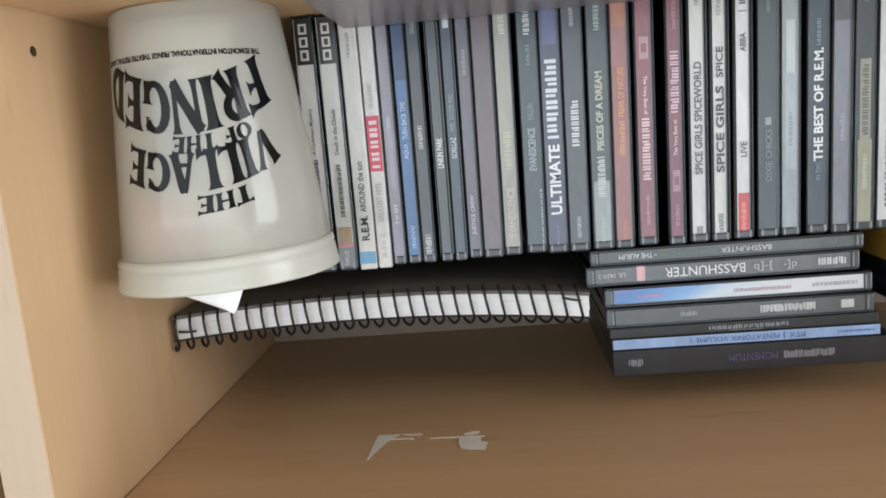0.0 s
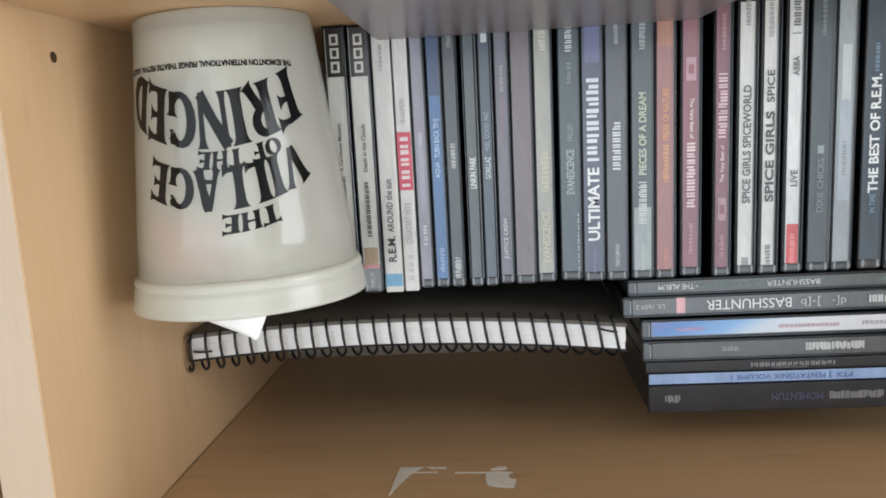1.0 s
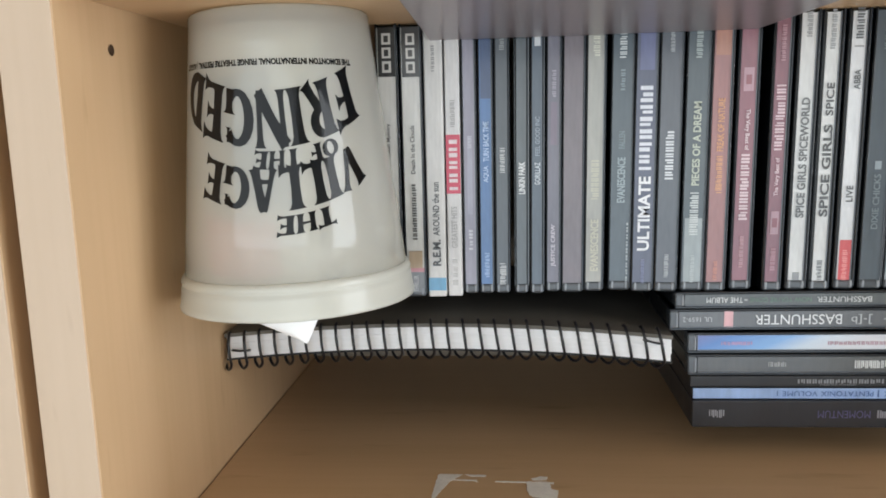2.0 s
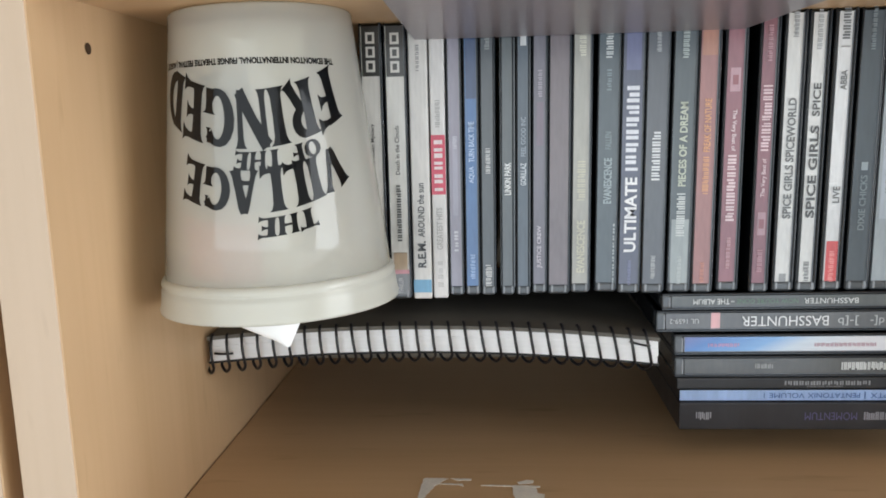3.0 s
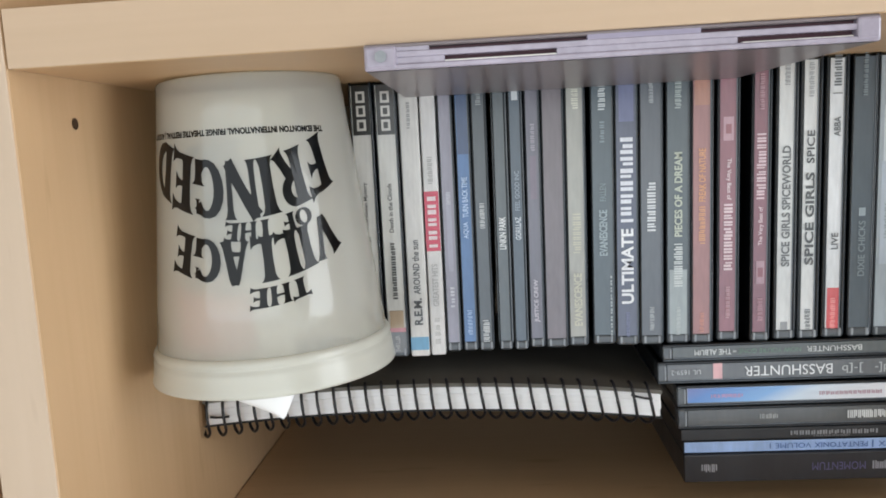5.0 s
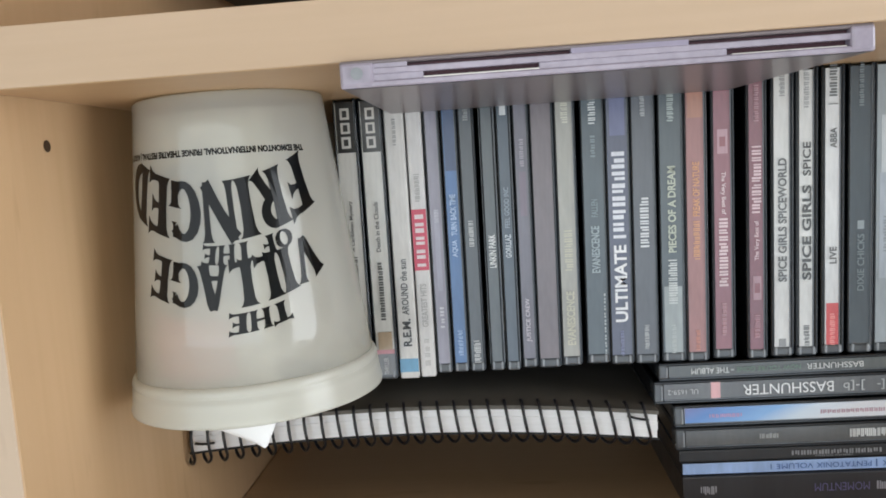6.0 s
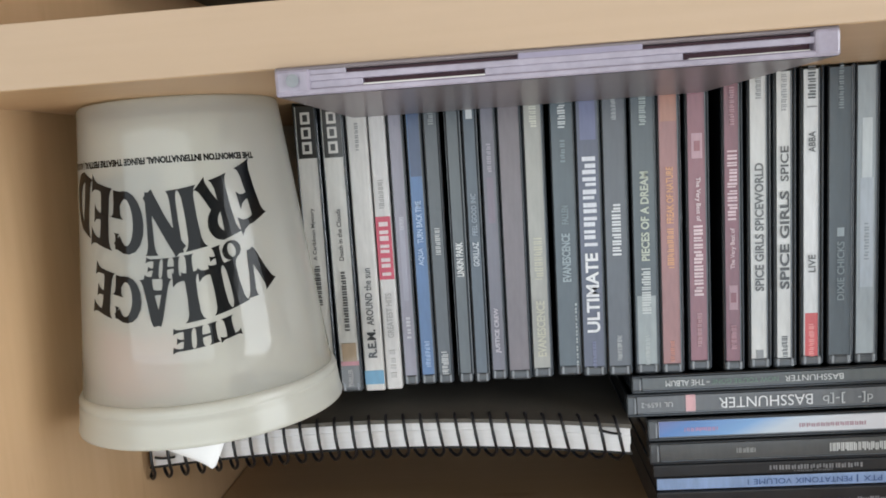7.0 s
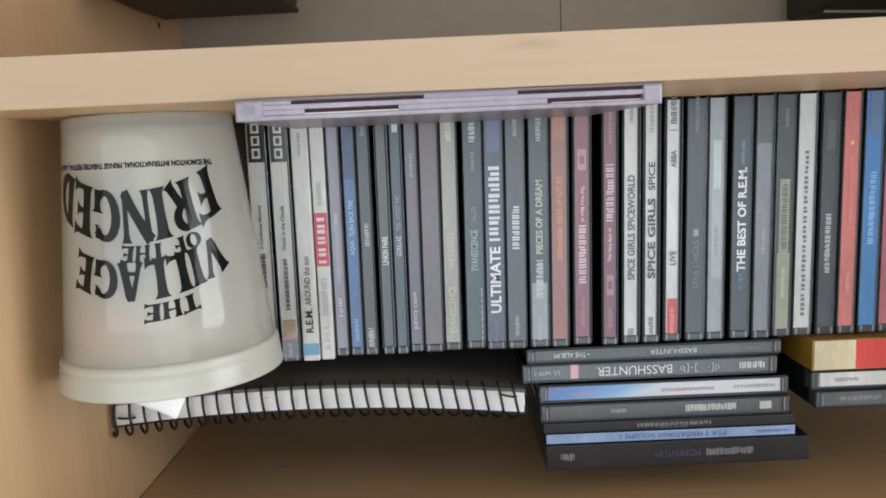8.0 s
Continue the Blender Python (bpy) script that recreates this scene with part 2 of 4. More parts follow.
def lathe(profile, steps=64):
    """A turned form about z from (radius, height) pairs."""
    bm = bmesh.new()
    rings = []
    for r, z in profile:
        rings.append([bm.verts.new((r * math.cos(2 * math.pi * k / steps), r * math.sin(2 * math.pi * k / steps), z)) for k in range(steps)])
    for a, b in zip(rings, rings[1:]):
        for k in range(steps):
            bm.faces.new((a[k], a[(k + 1) % steps], b[(k + 1) % steps], b[k]))
    return bm


def tube(points, radius, sides=6):
    """A round wire along points."""
    bm = bmesh.new()
    pts = [Vector(p) for p in points]
    rings = []
    for i, p in enumerate(pts):
        d = (pts[min(i + 1, len(pts) - 1)] - pts[max(i - 1, 0)]).normalized()
        u = d.cross(Vector((0.31, 0.17, 0.93))).normalized()
        v = d.cross(u)
        rings.append([bm.verts.new(p + radius * (math.cos(2 * math.pi * k / sides) * u + math.sin(2 * math.pi * k / sides) * v)) for k in range(sides)])
    for a, b in zip(rings, rings[1:]):
        for k in range(sides):
            bm.faces.new((a[k], a[(k + 1) % sides], b[(k + 1) % sides], b[k]))
    bm.faces.new(rings[0][::-1])
    bm.faces.new(rings[-1])
    return bm


def glyphs(body, bold=0.0):
    """Flat letters of the built-in font: points, faces and size; the lower left corner at 0, 0."""
    cu = bpy.data.curves.new("letters", "FONT")
    cu.body, cu.size, cu.offset, cu.resolution_u = body, 1.0, bold, 3
    ob = bpy.data.objects.new("letters", cu)
    me = ob.to_mesh()
    pts = [(v.co.x, v.co.y) for v in me.vertices]
    faces = [tuple(p.vertices) for p in me.polygons]
    ob.to_mesh_clear()
    bpy.data.objects.remove(ob)
    x0, y0 = min(p[0] for p in pts), min(p[1] for p in pts)
    pts = [(x - x0, y - y0) for x, y in pts]
    return pts, faces, max(p[0] for p in pts), max(p[1] for p in pts)


def lettering(body, place, length, height, bold=0.0, cut=0.0):
    """Letters fitted to a length and height; place(u, v) gives each point's seat; cut: the step at which long faces are split, to bend."""
    pts, faces, w, h = glyphs(body, bold)
    bm = bmesh.new()
    vs = [bm.verts.new((x / w * length, y / h * height, 0.0)) for x, y in pts]
    for f in faces:
        if len(set(f)) > 2 and bm.faces.get([vs[i] for i in f]) is None:
            bm.faces.new([vs[i] for i in f])
    u = cut
    while cut and u < length:
        bmesh.ops.bisect_plane(bm, geom=bm.verts[:] + bm.edges[:] + bm.faces[:], plane_co=(u, 0, 0), plane_no=(1, 0, 0))
        u += cut
    for v in bm.verts:
        v.co = place(v.co.x, v.co.y)
    return bm


# ---- the room ----
def wall(name, x0, x1, y0, y1, z0, z1, material, label):
    return thing(name, box(x0, x1, y0, y1, z0, z1), material, label, "wall", kind="structure")


thing("floor", box(WALL_W, WALL_E, WALL_S, WALL_N, FLOOR - 0.1, FLOOR), floor_wood, "plain brown wooden floor of the room", "floor", kind="structure")
thing("ceiling", box(WALL_W, WALL_E, WALL_S, WALL_N, CEIL, CEIL + 0.1), ceiling_paint, "plain white painted ceiling", "ceiling", kind="structure")
wall("wall_south", WALL_W - 0.1, WALL_E + 0.1, WALL_S - 0.1, WALL_S, FLOOR, CEIL, wall_paint, "off-white painted wall behind the bookcases")
bm = bmesh.new()
add_box(bm, WALL_W - 0.1, NWIN_X0, WALL_N, WALL_N + 0.1, FLOOR, CEIL)
add_box(bm, NWIN_X1, WALL_E + 0.1, WALL_N, WALL_N + 0.1, FLOOR, CEIL)
add_box(bm, NWIN_X0, NWIN_X1, WALL_N, WALL_N + 0.1, FLOOR, NWIN_Z0)
add_box(bm, NWIN_X0, NWIN_X1, WALL_N, WALL_N + 0.1, NWIN_Z1, CEIL)
thing("wall_north", bm, wall_paint, "off-white painted wall with a wide window opening", "wall", kind="structure")
wall("wall_west", WALL_W - 0.1, WALL_W, WALL_S, WALL_N, FLOOR, CEIL, wall_paint, "off-white painted side wall")
bm = bmesh.new()
add_box(bm, WALL_E, WALL_E + 0.1, WALL_S, WIN_Y0, FLOOR, CEIL)
add_box(bm, WALL_E, WALL_E + 0.1, WIN_Y1, WALL_N, FLOOR, CEIL)
add_box(bm, WALL_E, WALL_E + 0.1, WIN_Y0, WIN_Y1, FLOOR, WIN_Z0)
add_box(bm, WALL_E, WALL_E + 0.1, WIN_Y0, WIN_Y1, WIN_Z1, CEIL)
thing("wall_east", bm, wall_paint, "off-white painted wall with a window opening", "wall", kind="structure")


def window(name, m, half, high, label):
    """A white framed window: frame, a middle mullion and two panes; built across y, then turned."""
    ob = base(name, m, label, "window", kind="structure")
    bm = bmesh.new()
    add_box(bm, -0.02, 0.02, -half, half, 0.0, 0.05)
    add_box(bm, -0.02, 0.02, -half, half, high - 0.05, high)
    add_box(bm, -0.02, 0.02, -half, -half + 0.05, 0.05, high - 0.05)
    add_box(bm, -0.02, 0.02, half - 0.05, half, 0.05, high - 0.05)
    part("window_frame", bm, trim_paint, ob)
    part("mullion", box(-0.018, 0.018, -0.02, 0.02, 0.05, high - 0.05), trim_paint, ob)
    for y0, y1 in ((-half + 0.05, -0.02), (0.02, half - 0.05)):
        pane = part("pane", box(-0.003, 0.003, y0, y1, 0.05, high - 0.05), glass, ob)
        pane.visible_shadow = False


window("window_1", pose(WALL_E + 0.06, (WIN_Y0 + WIN_Y1) / 2, WIN_Z0), (WIN_Y1 - WIN_Y0) / 2, WIN_Z1 - WIN_Z0, "white framed glazed door letting in daylight")
window("window_2", pose((NWIN_X0 + NWIN_X1) / 2, WALL_N + 0.06, NWIN_Z0, 0, 0, 90), (NWIN_X1 - NWIN_X0) / 2, NWIN_Z1 - NWIN_Z0, "wide white framed window letting in daylight")

# ---- the bookcase ----
T = 0.0185
BACK = -0.285
WIDE = 0.80
UP = 0.2025
bookcase = base("bookcase", pose(0, 0, FLOOR), "pale birch veneer bookcase with open shelves", "bookcase")
B = -FLOOR


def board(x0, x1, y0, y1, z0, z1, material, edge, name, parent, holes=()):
    """A veneered board with slightly eased edges and a front band whose paler colour paints in brighter light."""
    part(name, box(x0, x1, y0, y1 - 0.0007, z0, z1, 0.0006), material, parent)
    part("lit_edge_band", box(x0 + 0.0001, x1 - 0.0001, y1 - 0.0007, y1, z0 + 0.0001, z1 - 0.0001, 0.0002), edge, parent)


board(-T, 0, BACK, 0, 0, 1.95, birch_v, birch_lit_edge_v, "side_panel", bookcase)
board(WIDE, WIDE + T, BACK, 0, 0, 1.95, birch_v, birch_lit_edge_v, "side_panel", bookcase)
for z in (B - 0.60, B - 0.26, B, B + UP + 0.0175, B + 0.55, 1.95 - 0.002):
    board(0.0004, WIDE - 0.0004, BACK, -0.0006, z - 0.0175, z, birch_h, birch_lit_edge_h, "shelf_board", bookcase)
SEAM = 0.259
part("back_board", box(-T, SEAM - 0.0003, BACK - 0.004, BACK, 0.02, 1.94), hardboard, bookcase)
part("back_board", box(SEAM + 0.0003, WIDE + T, BACK - 0.004, BACK, 0.02, 1.94), hardboard, bookcase)


def drilled(y, z):
    """A shelf-pin hole: a low dark disc with a sloped rim; its colour paints the shade inside."""
    bm = bmesh.new()
    ring0 = [bm.verts.new((0.0003, y + 0.0020 * math.cos(a), z + 0.0020 * math.sin(a))) for a in [k * math.pi / 8 for k in range(16)]]
    ring1 = [bm.verts.new((0.0004, y + 0.0014 * math.cos(a), z + 0.0014 * math.sin(a))) for a in [k * math.pi / 8 for k in range(16)]]
    for k in range(16):
        bm.faces.new((ring0[k], ring0[(k + 1) % 16], ring1[(k + 1) % 16], ring1[k]))
    bm.faces.new(ring1)
    part("hole_shade", bm, hole_shade, bookcase)


drilled(-0.0351, B + 0.0150)
drilled(-0.2411, B - 0.0637)
drilled(-0.0351, B + 0.0150 + 0.32)

neighbour = base("bookcase", pose(-T - 0.0072, 0, FLOOR), "second birch bookcase standing close beside the first", "bookcase")
board(-T, 0, BACK, 0.0, 0, 1.95, birch_v, birch_lit_edge_v, "side_panel", neighbour)
board(-0.62 - T, -0.62, BACK, 0.0, 0, 1.95, birch_v, birch_lit_edge_v, "side_panel", neighbour)
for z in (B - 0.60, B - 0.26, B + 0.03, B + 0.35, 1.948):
    board(-0.6196, -T - 0.0004, BACK, -0.0006, z - 0.0175, z, birch_h, birch_lit_edge_h, "shelf_board", neighbour)
part("back_board", box(-0.62 - T, 0, BACK - 0.004, BACK, 0.02, 1.94), hardboard, neighbour)


# ---- torn label left on the underside of the upper shelf ----
def residue(points, dz):
    """A scrap of paper: an uneven outline with a ragged edge, 0.15 mm thick."""
    bm = bmesh.new()
    ring = []
    for (x0, y0), (x1, y1) in zip(points, points[1:] + points[:1]):
        n = max(2, int(math.hypot(x1 - x0, y1 - y0) / 0.0012))
        for k in range(n):
            s = k / n
            ring.append((x0 + (x1 - x0) * s + random.uniform(-1, 1) * 0.00022, y0 + (y1 - y0) * s + random.uniform(-1, 1) * 0.00022))
    low = [bm.verts.new((x, y, dz)) for x, y in ring]
    bm.faces.new(low[::-1])
    made = bmesh.ops.extrude_face_region(bm, geom=bm.faces[:])
    bmesh.ops.translate(bm, vec=(0, 0, 0.00015), verts=[v for v in made["geom"] if isinstance(v, bmesh.types.BMVert)])
    bmesh.ops.recalc_face_normals(bm, faces=bm.faces)
    return bm


sticker = base("torn_label", pose(0, 0, UP), "torn whitish remains of a peeled paper label", "label")
part("scrap", residue([(0.1040, -0.1000), (0.1150, -0.1000), (0.1095, -0.0925), (0.1060, -0.0820), (0.1030, -0.0720), (0.1026, -0.0720), (0.1030, -0.0860)], -0.0003), label_residue, sticker)
part("scrap", residue([(0.1158, -0.0998), (0.1256, -0.0995), (0.1256, -0.0978), (0.1190, -0.0978)], -0.0003), label_residue, sticker)
part("scrap", residue([(0.1110, -0.0948), (0.1215, -0.0945), (0.1222, -0.0920), (0.1205, -0.0935), (0.1110, -0.0940)], -0.0003), label_residue, sticker)
part("scrap", residue([(0.1300, -0.0935), (0.1440, -0.0935), (0.1560, -0.0930), (0.1560, -0.0915), (0.1440, -0.0922), (0.1300, -0.0926)], -0.0003), label_residue, sticker)
part("scrap", residue([(0.1440, -0.0922), (0.1540, -0.0914), (0.1545, -0.0860), (0.1575, -0.0850), (0.1565, -0.0770), (0.1500, -0.0775), (0.1450, -0.0800), (0.1438, -0.0850)], -0.00035), label_residue, sticker)
part("scrap", residue([(0.1460, -0.0965), (0.1500, -0.0985), (0.1535, -0.0980), (0.1530, -0.0955), (0.1465, -0.0948)], -0.0003), label_residue, sticker)


# ---- standing cds ----
HIGH, DEEP, SPINE_Y = 0.1225, 0.1420, -0.1234


def spine_place(x_mid, top, y, flip):
    """Seats letters that run down the spine (or up it, if flipped)."""
    if flip:
        return lambda u, v: (x_mid + v, y, top + u)
    return lambda u, v: (x_mid - v, y, top - u)


def strokes(letters, length):
    """Plain bars in place of writing: (start, end, low, high) along and across the line, as fractions across."""
    if letters == 1:
        return [(0.0, length, 0.0, 1.0)]
    step, out = length / letters, []
    for k in range(letters):
        a, b = (k + 0.06) * step, (k + 0.92) * step
        for x0, x1 in ((a, a + random.uniform(0.22, 0.36) * step), (b - random.uniform(0.22, 0.36) * step, b)):
            low, high = random.choice(((0.0, 1.0), (0.0, 1.0), (0.0, 1.0), (0.0, 0.8), (0.15, 1.0)))
            out.append((x0, x1, low, high))
    return out


def print_on_spine(ob, items, w, y):
    lift = 0.0
    for kind, what, top, low, tall, code, extra in items:
        lift += 0.00006
        if kind == "patch":
            part("colour_block", box(-w / 2 * what, w / 2 * what, y, y + 0.00008 + lift, low, top, 0), print_mat(code), ob)
        elif kind == "bars":
            bm = bmesh.new()
            for a, b, c, d in strokes(what, top - low):
                add_box(bm, extra + tall / 2 - d * tall, extra + tall / 2 - c * tall, y, y + 0.00016 + lift + 0.00002 * (c > 0), top - b, top - a)
            part("lettering", bm, print_mat(code), ob)
        else:
            seat = spine_place(-tall / 2, low, y + 0.0004 + lift, True) if extra else spine_place(tall / 2, top, y + 0.0004 + lift, False)
            part("lettering", lettering(what, seat, top - low, tall, 0.03 if tall > 0.0034 else 0.018), print_mat(code), ob)


def cd_case(x, lean, w, thick, code, label, kind, forward, items):
    """A cd standing on edge with its spine to the front: plastic case, printed spine card, catches at the upper end."""
    ob = base("cd_case" if kind == "jewel" else "cd_sleeve", pose(x, SPINE_Y + forward + random.uniform(-0.0012, 0.0008), 0.0, 0, lean, 0), label, "cd", "row of standing cds")
    h = thick / 2
    if kind == "card":
        sleeve = part("sleeve", box(-h, h, -DEEP + 0.004, 0, 0, HIGH + 0.001, 0.0007, 2), print_mat(code, 0.1), ob)
        print_on_spine(sleeve, items, thick - 0.0002, 0.0)
        return ob
    high = HIGH + random.uniform(-0.0005, 0.0004)
    bm = bmesh.new()
    add_box(bm, -h, h, -DEEP, -0.0009, 0.0008, high - 0.0008, 0.0005)
    add_box(bm, -h, -h + 0.0009, -DEEP, 0.0, 0.0, high, 0.0004)
    part("case_back", bm, case_black, ob)
    part("case_lid", box(h - 0.0011, h, -DEEP, 0.0002, 0.0, high - 0.0006, 0.0004), case_grey, ob)
    card = part("spine_card", box(-w / 2 + 0.0001, w / 2 - 0.0005, -0.0012, -0.0003, 0.0015, high - 0.0032), print_mat(code), ob)
    # Thin strip: the clear spine edge with its highlight put into the colour.
    part("clear_edge_highlight", box(w / 2 - 0.0005, w / 2 - 0.0001, -0.0012, 0.0001, 0.0012, high - 0.0036), edge_highlight_plastic, ob)
    cap = part("end_cap", box(-h + 0.0004, h - 0.0003, -0.006, 0.0004, high - 0.0042, high + 0.0003, 0.0013, 3), end_plastic, ob, "clear moulded case end")
    # Narrow catches in light plastic: their vertical highlights are painted in.
    for s in (-1, 1):
        part("catch_glint", box(s * h * 0.60 - 0.0005, s * h * 0.60 + 0.0005, -0.003, 0.0007, high - 0.0040, high - 0.0006, 0.0002), catch_plastic, cap)
    print_on_spine(card, items, w - 0.0012, -0.0003)
    return ob


cd_case(0.0851, -0.35, 0.0088, 0.0098, 'd9d8d4', 'audio drama cd in a black-edged case, white spine', 'jewel', 0.008, [
    ('patch', 1.0, 0.0227, 0.0015, 0, '171718', 0),
    ('patch', 0.52, 0.0088, 0.004, 0, 'd4d2ce', 0),
    ('patch', 0.26, 0.0078, 0.0050, 0, '2a2a2b', 0),
    ('patch', 0.52, 0.0147, 0.0101, 0, 'd4d2ce', 0),
    ('patch', 0.26, 0.0138, 0.0110, 0, '2a2a2b', 0),
    ('patch', 0.52, 0.0209, 0.016, 0, 'd4d2ce', 0),
    ('patch', 0.26, 0.0198, 0.0171, 0, '2a2a2b', 0),
    ('text', 'A Caribbean Mystery', 0.065, 0.0432, 0.00198, '3c3c3c', False),
    ('bars', 9, 0.0842, 0.0673, 0.00234, '3d3d3d', 0.0),
])
cd_case(0.0955, -0.35, 0.0088, 0.0098, 'd9d8d4', 'audio drama cd with white spine and small portrait patch', 'jewel', 0.008, [
    ('patch', 1.0, 0.023, 0.0015, 0, '171718', 0),
    ('patch', 0.52, 0.0092, 0.0043, 0, 'd4d2ce', 0),
    ('patch', 0.26, 0.0081, 0.0053, 0, '2a2a2b', 0),
    ('patch', 0.52, 0.0151, 0.0105, 0, 'd4d2ce', 0),
    ('patch', 0.26, 0.0142, 0.0114, 0, '2a2a2b', 0),
    ('patch', 0.52, 0.0213, 0.0164, 0, 'd4d2ce', 0),
    ('patch', 0.26, 0.0202, 0.0175, 0, '2a2a2b', 0),
    ('text', 'Death in the Clouds', 0.0659, 0.0443, 0.00198, '555555', False),
    ('bars', 11, 0.0961, 0.0705, 0.00198, '4c4c4b', 0.0),
    ('patch', 0.8, 0.1092, 0.1013, 0, 'b09a80', 0),
    ('patch', 1.0, 0.111, 0.1092, 0, 'c08088', 0),
    ('patch', 1.0, 0.1205, 0.111, 0, '6b6d70', 0),
    ('text', 'THRILLER', 0.1200, 0.1125, 0.0020, 'b9b9ba', False),
])
cd_case(0.1051, -0.38, 0.0085, 0.0084, 'dddbd8', 'white card cd sleeve with a sky-blue band', 'card', 0.004, [
    ('patch', 1.0, 0.1205, 0.1145, 0, '5f9dc2', 0),
    ('text', 'R.E.M.', 0.1088, 0.0965, 0.00378, '1d1d1f', False),
    ('text', 'AROUND the sun', 0.0947, 0.0701, 0.00306, '4a4a4c', False),
    ('bars', 6, 0.0209, 0.0094, 0.00144, 'a1a0a0', 0.0),
])
cd_case(0.1134, -0.41, 0.0065, 0.0066, 'dedcdb', 'white card cd sleeve with a crimson block', 'card', 0.004, [
    ('patch', 1.0, 0.0756, 0.0489, 0, 'c8204a', 0),
    ('bars', 4, 0.0743, 0.0507, 0.00378, 'e3cdd1', 0.0),
    ('text', 'GREATEST HITS', 0.1007, 0.0815, 0.0027, 'b4b2b0', False),
    ('bars', 7, 0.0456, 0.0335, 0.00216, 'b5b3b1', 0.0),
    ('bars', 2, 0.1186, 0.1058, 0.00234, 'c7c5c3', 0.0),
])
cd_case(0.1208, -0.45, 0.0057, 0.0069, '9592a1', 'slim cd case with a mauve-grey spine', 'jewel', 0.0, [
    ('patch', 0.5, 0.0856, 0.0497, 0, 'a19faf', 0),
    ('bars', 4, 0.0553, 0.0497, 0.0018, 'bfbdc8', 0.0),
    ('bars', 3, 0.1023, 0.0925, 0.0018, 'cac8d1', 0.0),
])
cd_case(0.1283, -0.49, 0.0059, 0.0070, '4e76aa', 'slim cd case with a bright blue spine', 'jewel', 0.0, [
    ('patch', 1.0, 0.0333, 0.0015, 0, '3e5379', 0),
    ('text', 'TURN BACK TIME', 0.0615, 0.0435, 0.00252, 'b4cdec', False),
    ('text', 'AQUA', 0.0710, 0.0635, 0.00252, 'b4cdec', False),
    ('bars', 7, 0.1153, 0.1038, 0.00216, '9fbce2', 0.0),
])
cd_case(0.1357, -0.53, 0.0064, 0.0070, '4e555c', 'slim cd case with a charcoal spine', 'jewel', 0.0, [
    ('bars', 7, 0.0669, 0.0554, 0.00216, 'babcbd', 0.0),
    ('bars', 6, 0.1189, 0.1087, 0.00288, 'c7c9ca', 0.0),
    ('bars', 5, 0.0123, 0.0041, 0.00216, '929799', 0.0),
])
cd_case(0.1446, -0.57, 0.0068, 0.0064, '586065', 'slim cd case with a mid-grey spine', 'jewel', 0.0, [
    ('text', 'LINKIN PARK', 0.0767, 0.0621, 0.00288, 'e4e6e6', False),
])
cd_case(0.1517, -0.61, 0.0064, 0.0064, '4f5c6a', 'slim cd case with a slate-blue spine', 'jewel', 0.0, [
    ('text', 'GORILLAZ', 0.0726, 0.0624, 0.00252, 'c4ccd4', False),
    ('text', 'FEEL GOOD INC', 0.0595, 0.0420, 0.00216, '8b98a6', False),
    ('patch', 0.5, 0.0111, 0.0067, 0, 'cfd3d6', 0),
])
cd_case(0.1591, -0.64, 0.0060, 0.0070, '716f7c', 'slim cd case with a dusky mauve spine', 'jewel', 0.0, [
    ('patch', 0.6, 0.0549, 0.0357, 0, '7b6f7f', 0),
    ('text', 'JUSTICE CREW', 0.1105, 0.0910, 0.0024, 'cdc6d0', False),
    ('bars', 6, 0.0336, 0.0216, 0.0018, '9f99a5', 0.0),
])
cd_case(0.1680, -0.69, 0.0094, 0.0102, '766d73', 'cd case with a plain brownish-purple spine', 'jewel', 0.0, [])
cd_case(0.1778, -0.74, 0.0074, 0.0090, 'a9a8a1', 'cd case with a cream spine', 'jewel', 0.0, [
    ('bars', 7, 0.0164, 0.0023, 0.00288, 'd7d7c8', 0.0),
    ('bars', 8, 0.08, 0.062, 0.0036, 'c3c1ae', 0.0),
    ('text', 'EVANESCENCE', 0.1130, 0.0890, 0.0036, 'cbc9b6', False),
])
cd_case(0.1896, -0.80, 0.0092, 0.0103, '4e5b64', 'cd case with a teal-grey spine', 'jewel', 0.0, [
    ('bars', 7, 0.0176, 0.0022, 0.00306, 'd1d6d7', 0.0),
    ('text', 'EVANESCENCE', 0.0817, 0.0612, 0.0036, '9aa8ae', False),
    ('text', 'FALLEN', 0.0573, 0.0496, 0.0027, '7d8c92', False),
    ('bars', 4, 0.0317, 0.0222, 0.00198, '7f8e95', 0.0),
    ('bars', 9, 0.1204, 0.0907, 0.00063, 'b5bdc0', 0.0032),
])
cd_case(0.2000, -0.85, 0.0092, 0.0103, '565c72', 'cd case with a blue-grey spine, bold white capitals', 'jewel', 0.0, [
    ('patch', 0.8, 0.0231, 0.0015, 0, '686e93', 0),
    ('text', 'ULTIMATE', 0.1038, 0.07, 0.0054, 'eceef4', False),
    ('bars', 7, 0.0674, 0.0295, 0.0054, 'dddfe7', 0.0),
    ('bars', 8, 0.1192, 0.1077, 0.00144, '7b80a3', 0.0),
])
cd_case(0.2105, -0.85, 0.0092, 0.0103, '585d66', 'cd case with a grey spine and white lettering', 'jewel', 0.0, [
    ('bars', 8, 0.0717, 0.0499, 0.0036, 'd8dadd', 0.0),
    ('bars', 9, 0.1163, 0.1056, 0.00198, 'b2b6b9', 0.0),
    ('bars', 10, 0.0158, 0.0017, 0.00198, 'abafb2', 0.0),
])
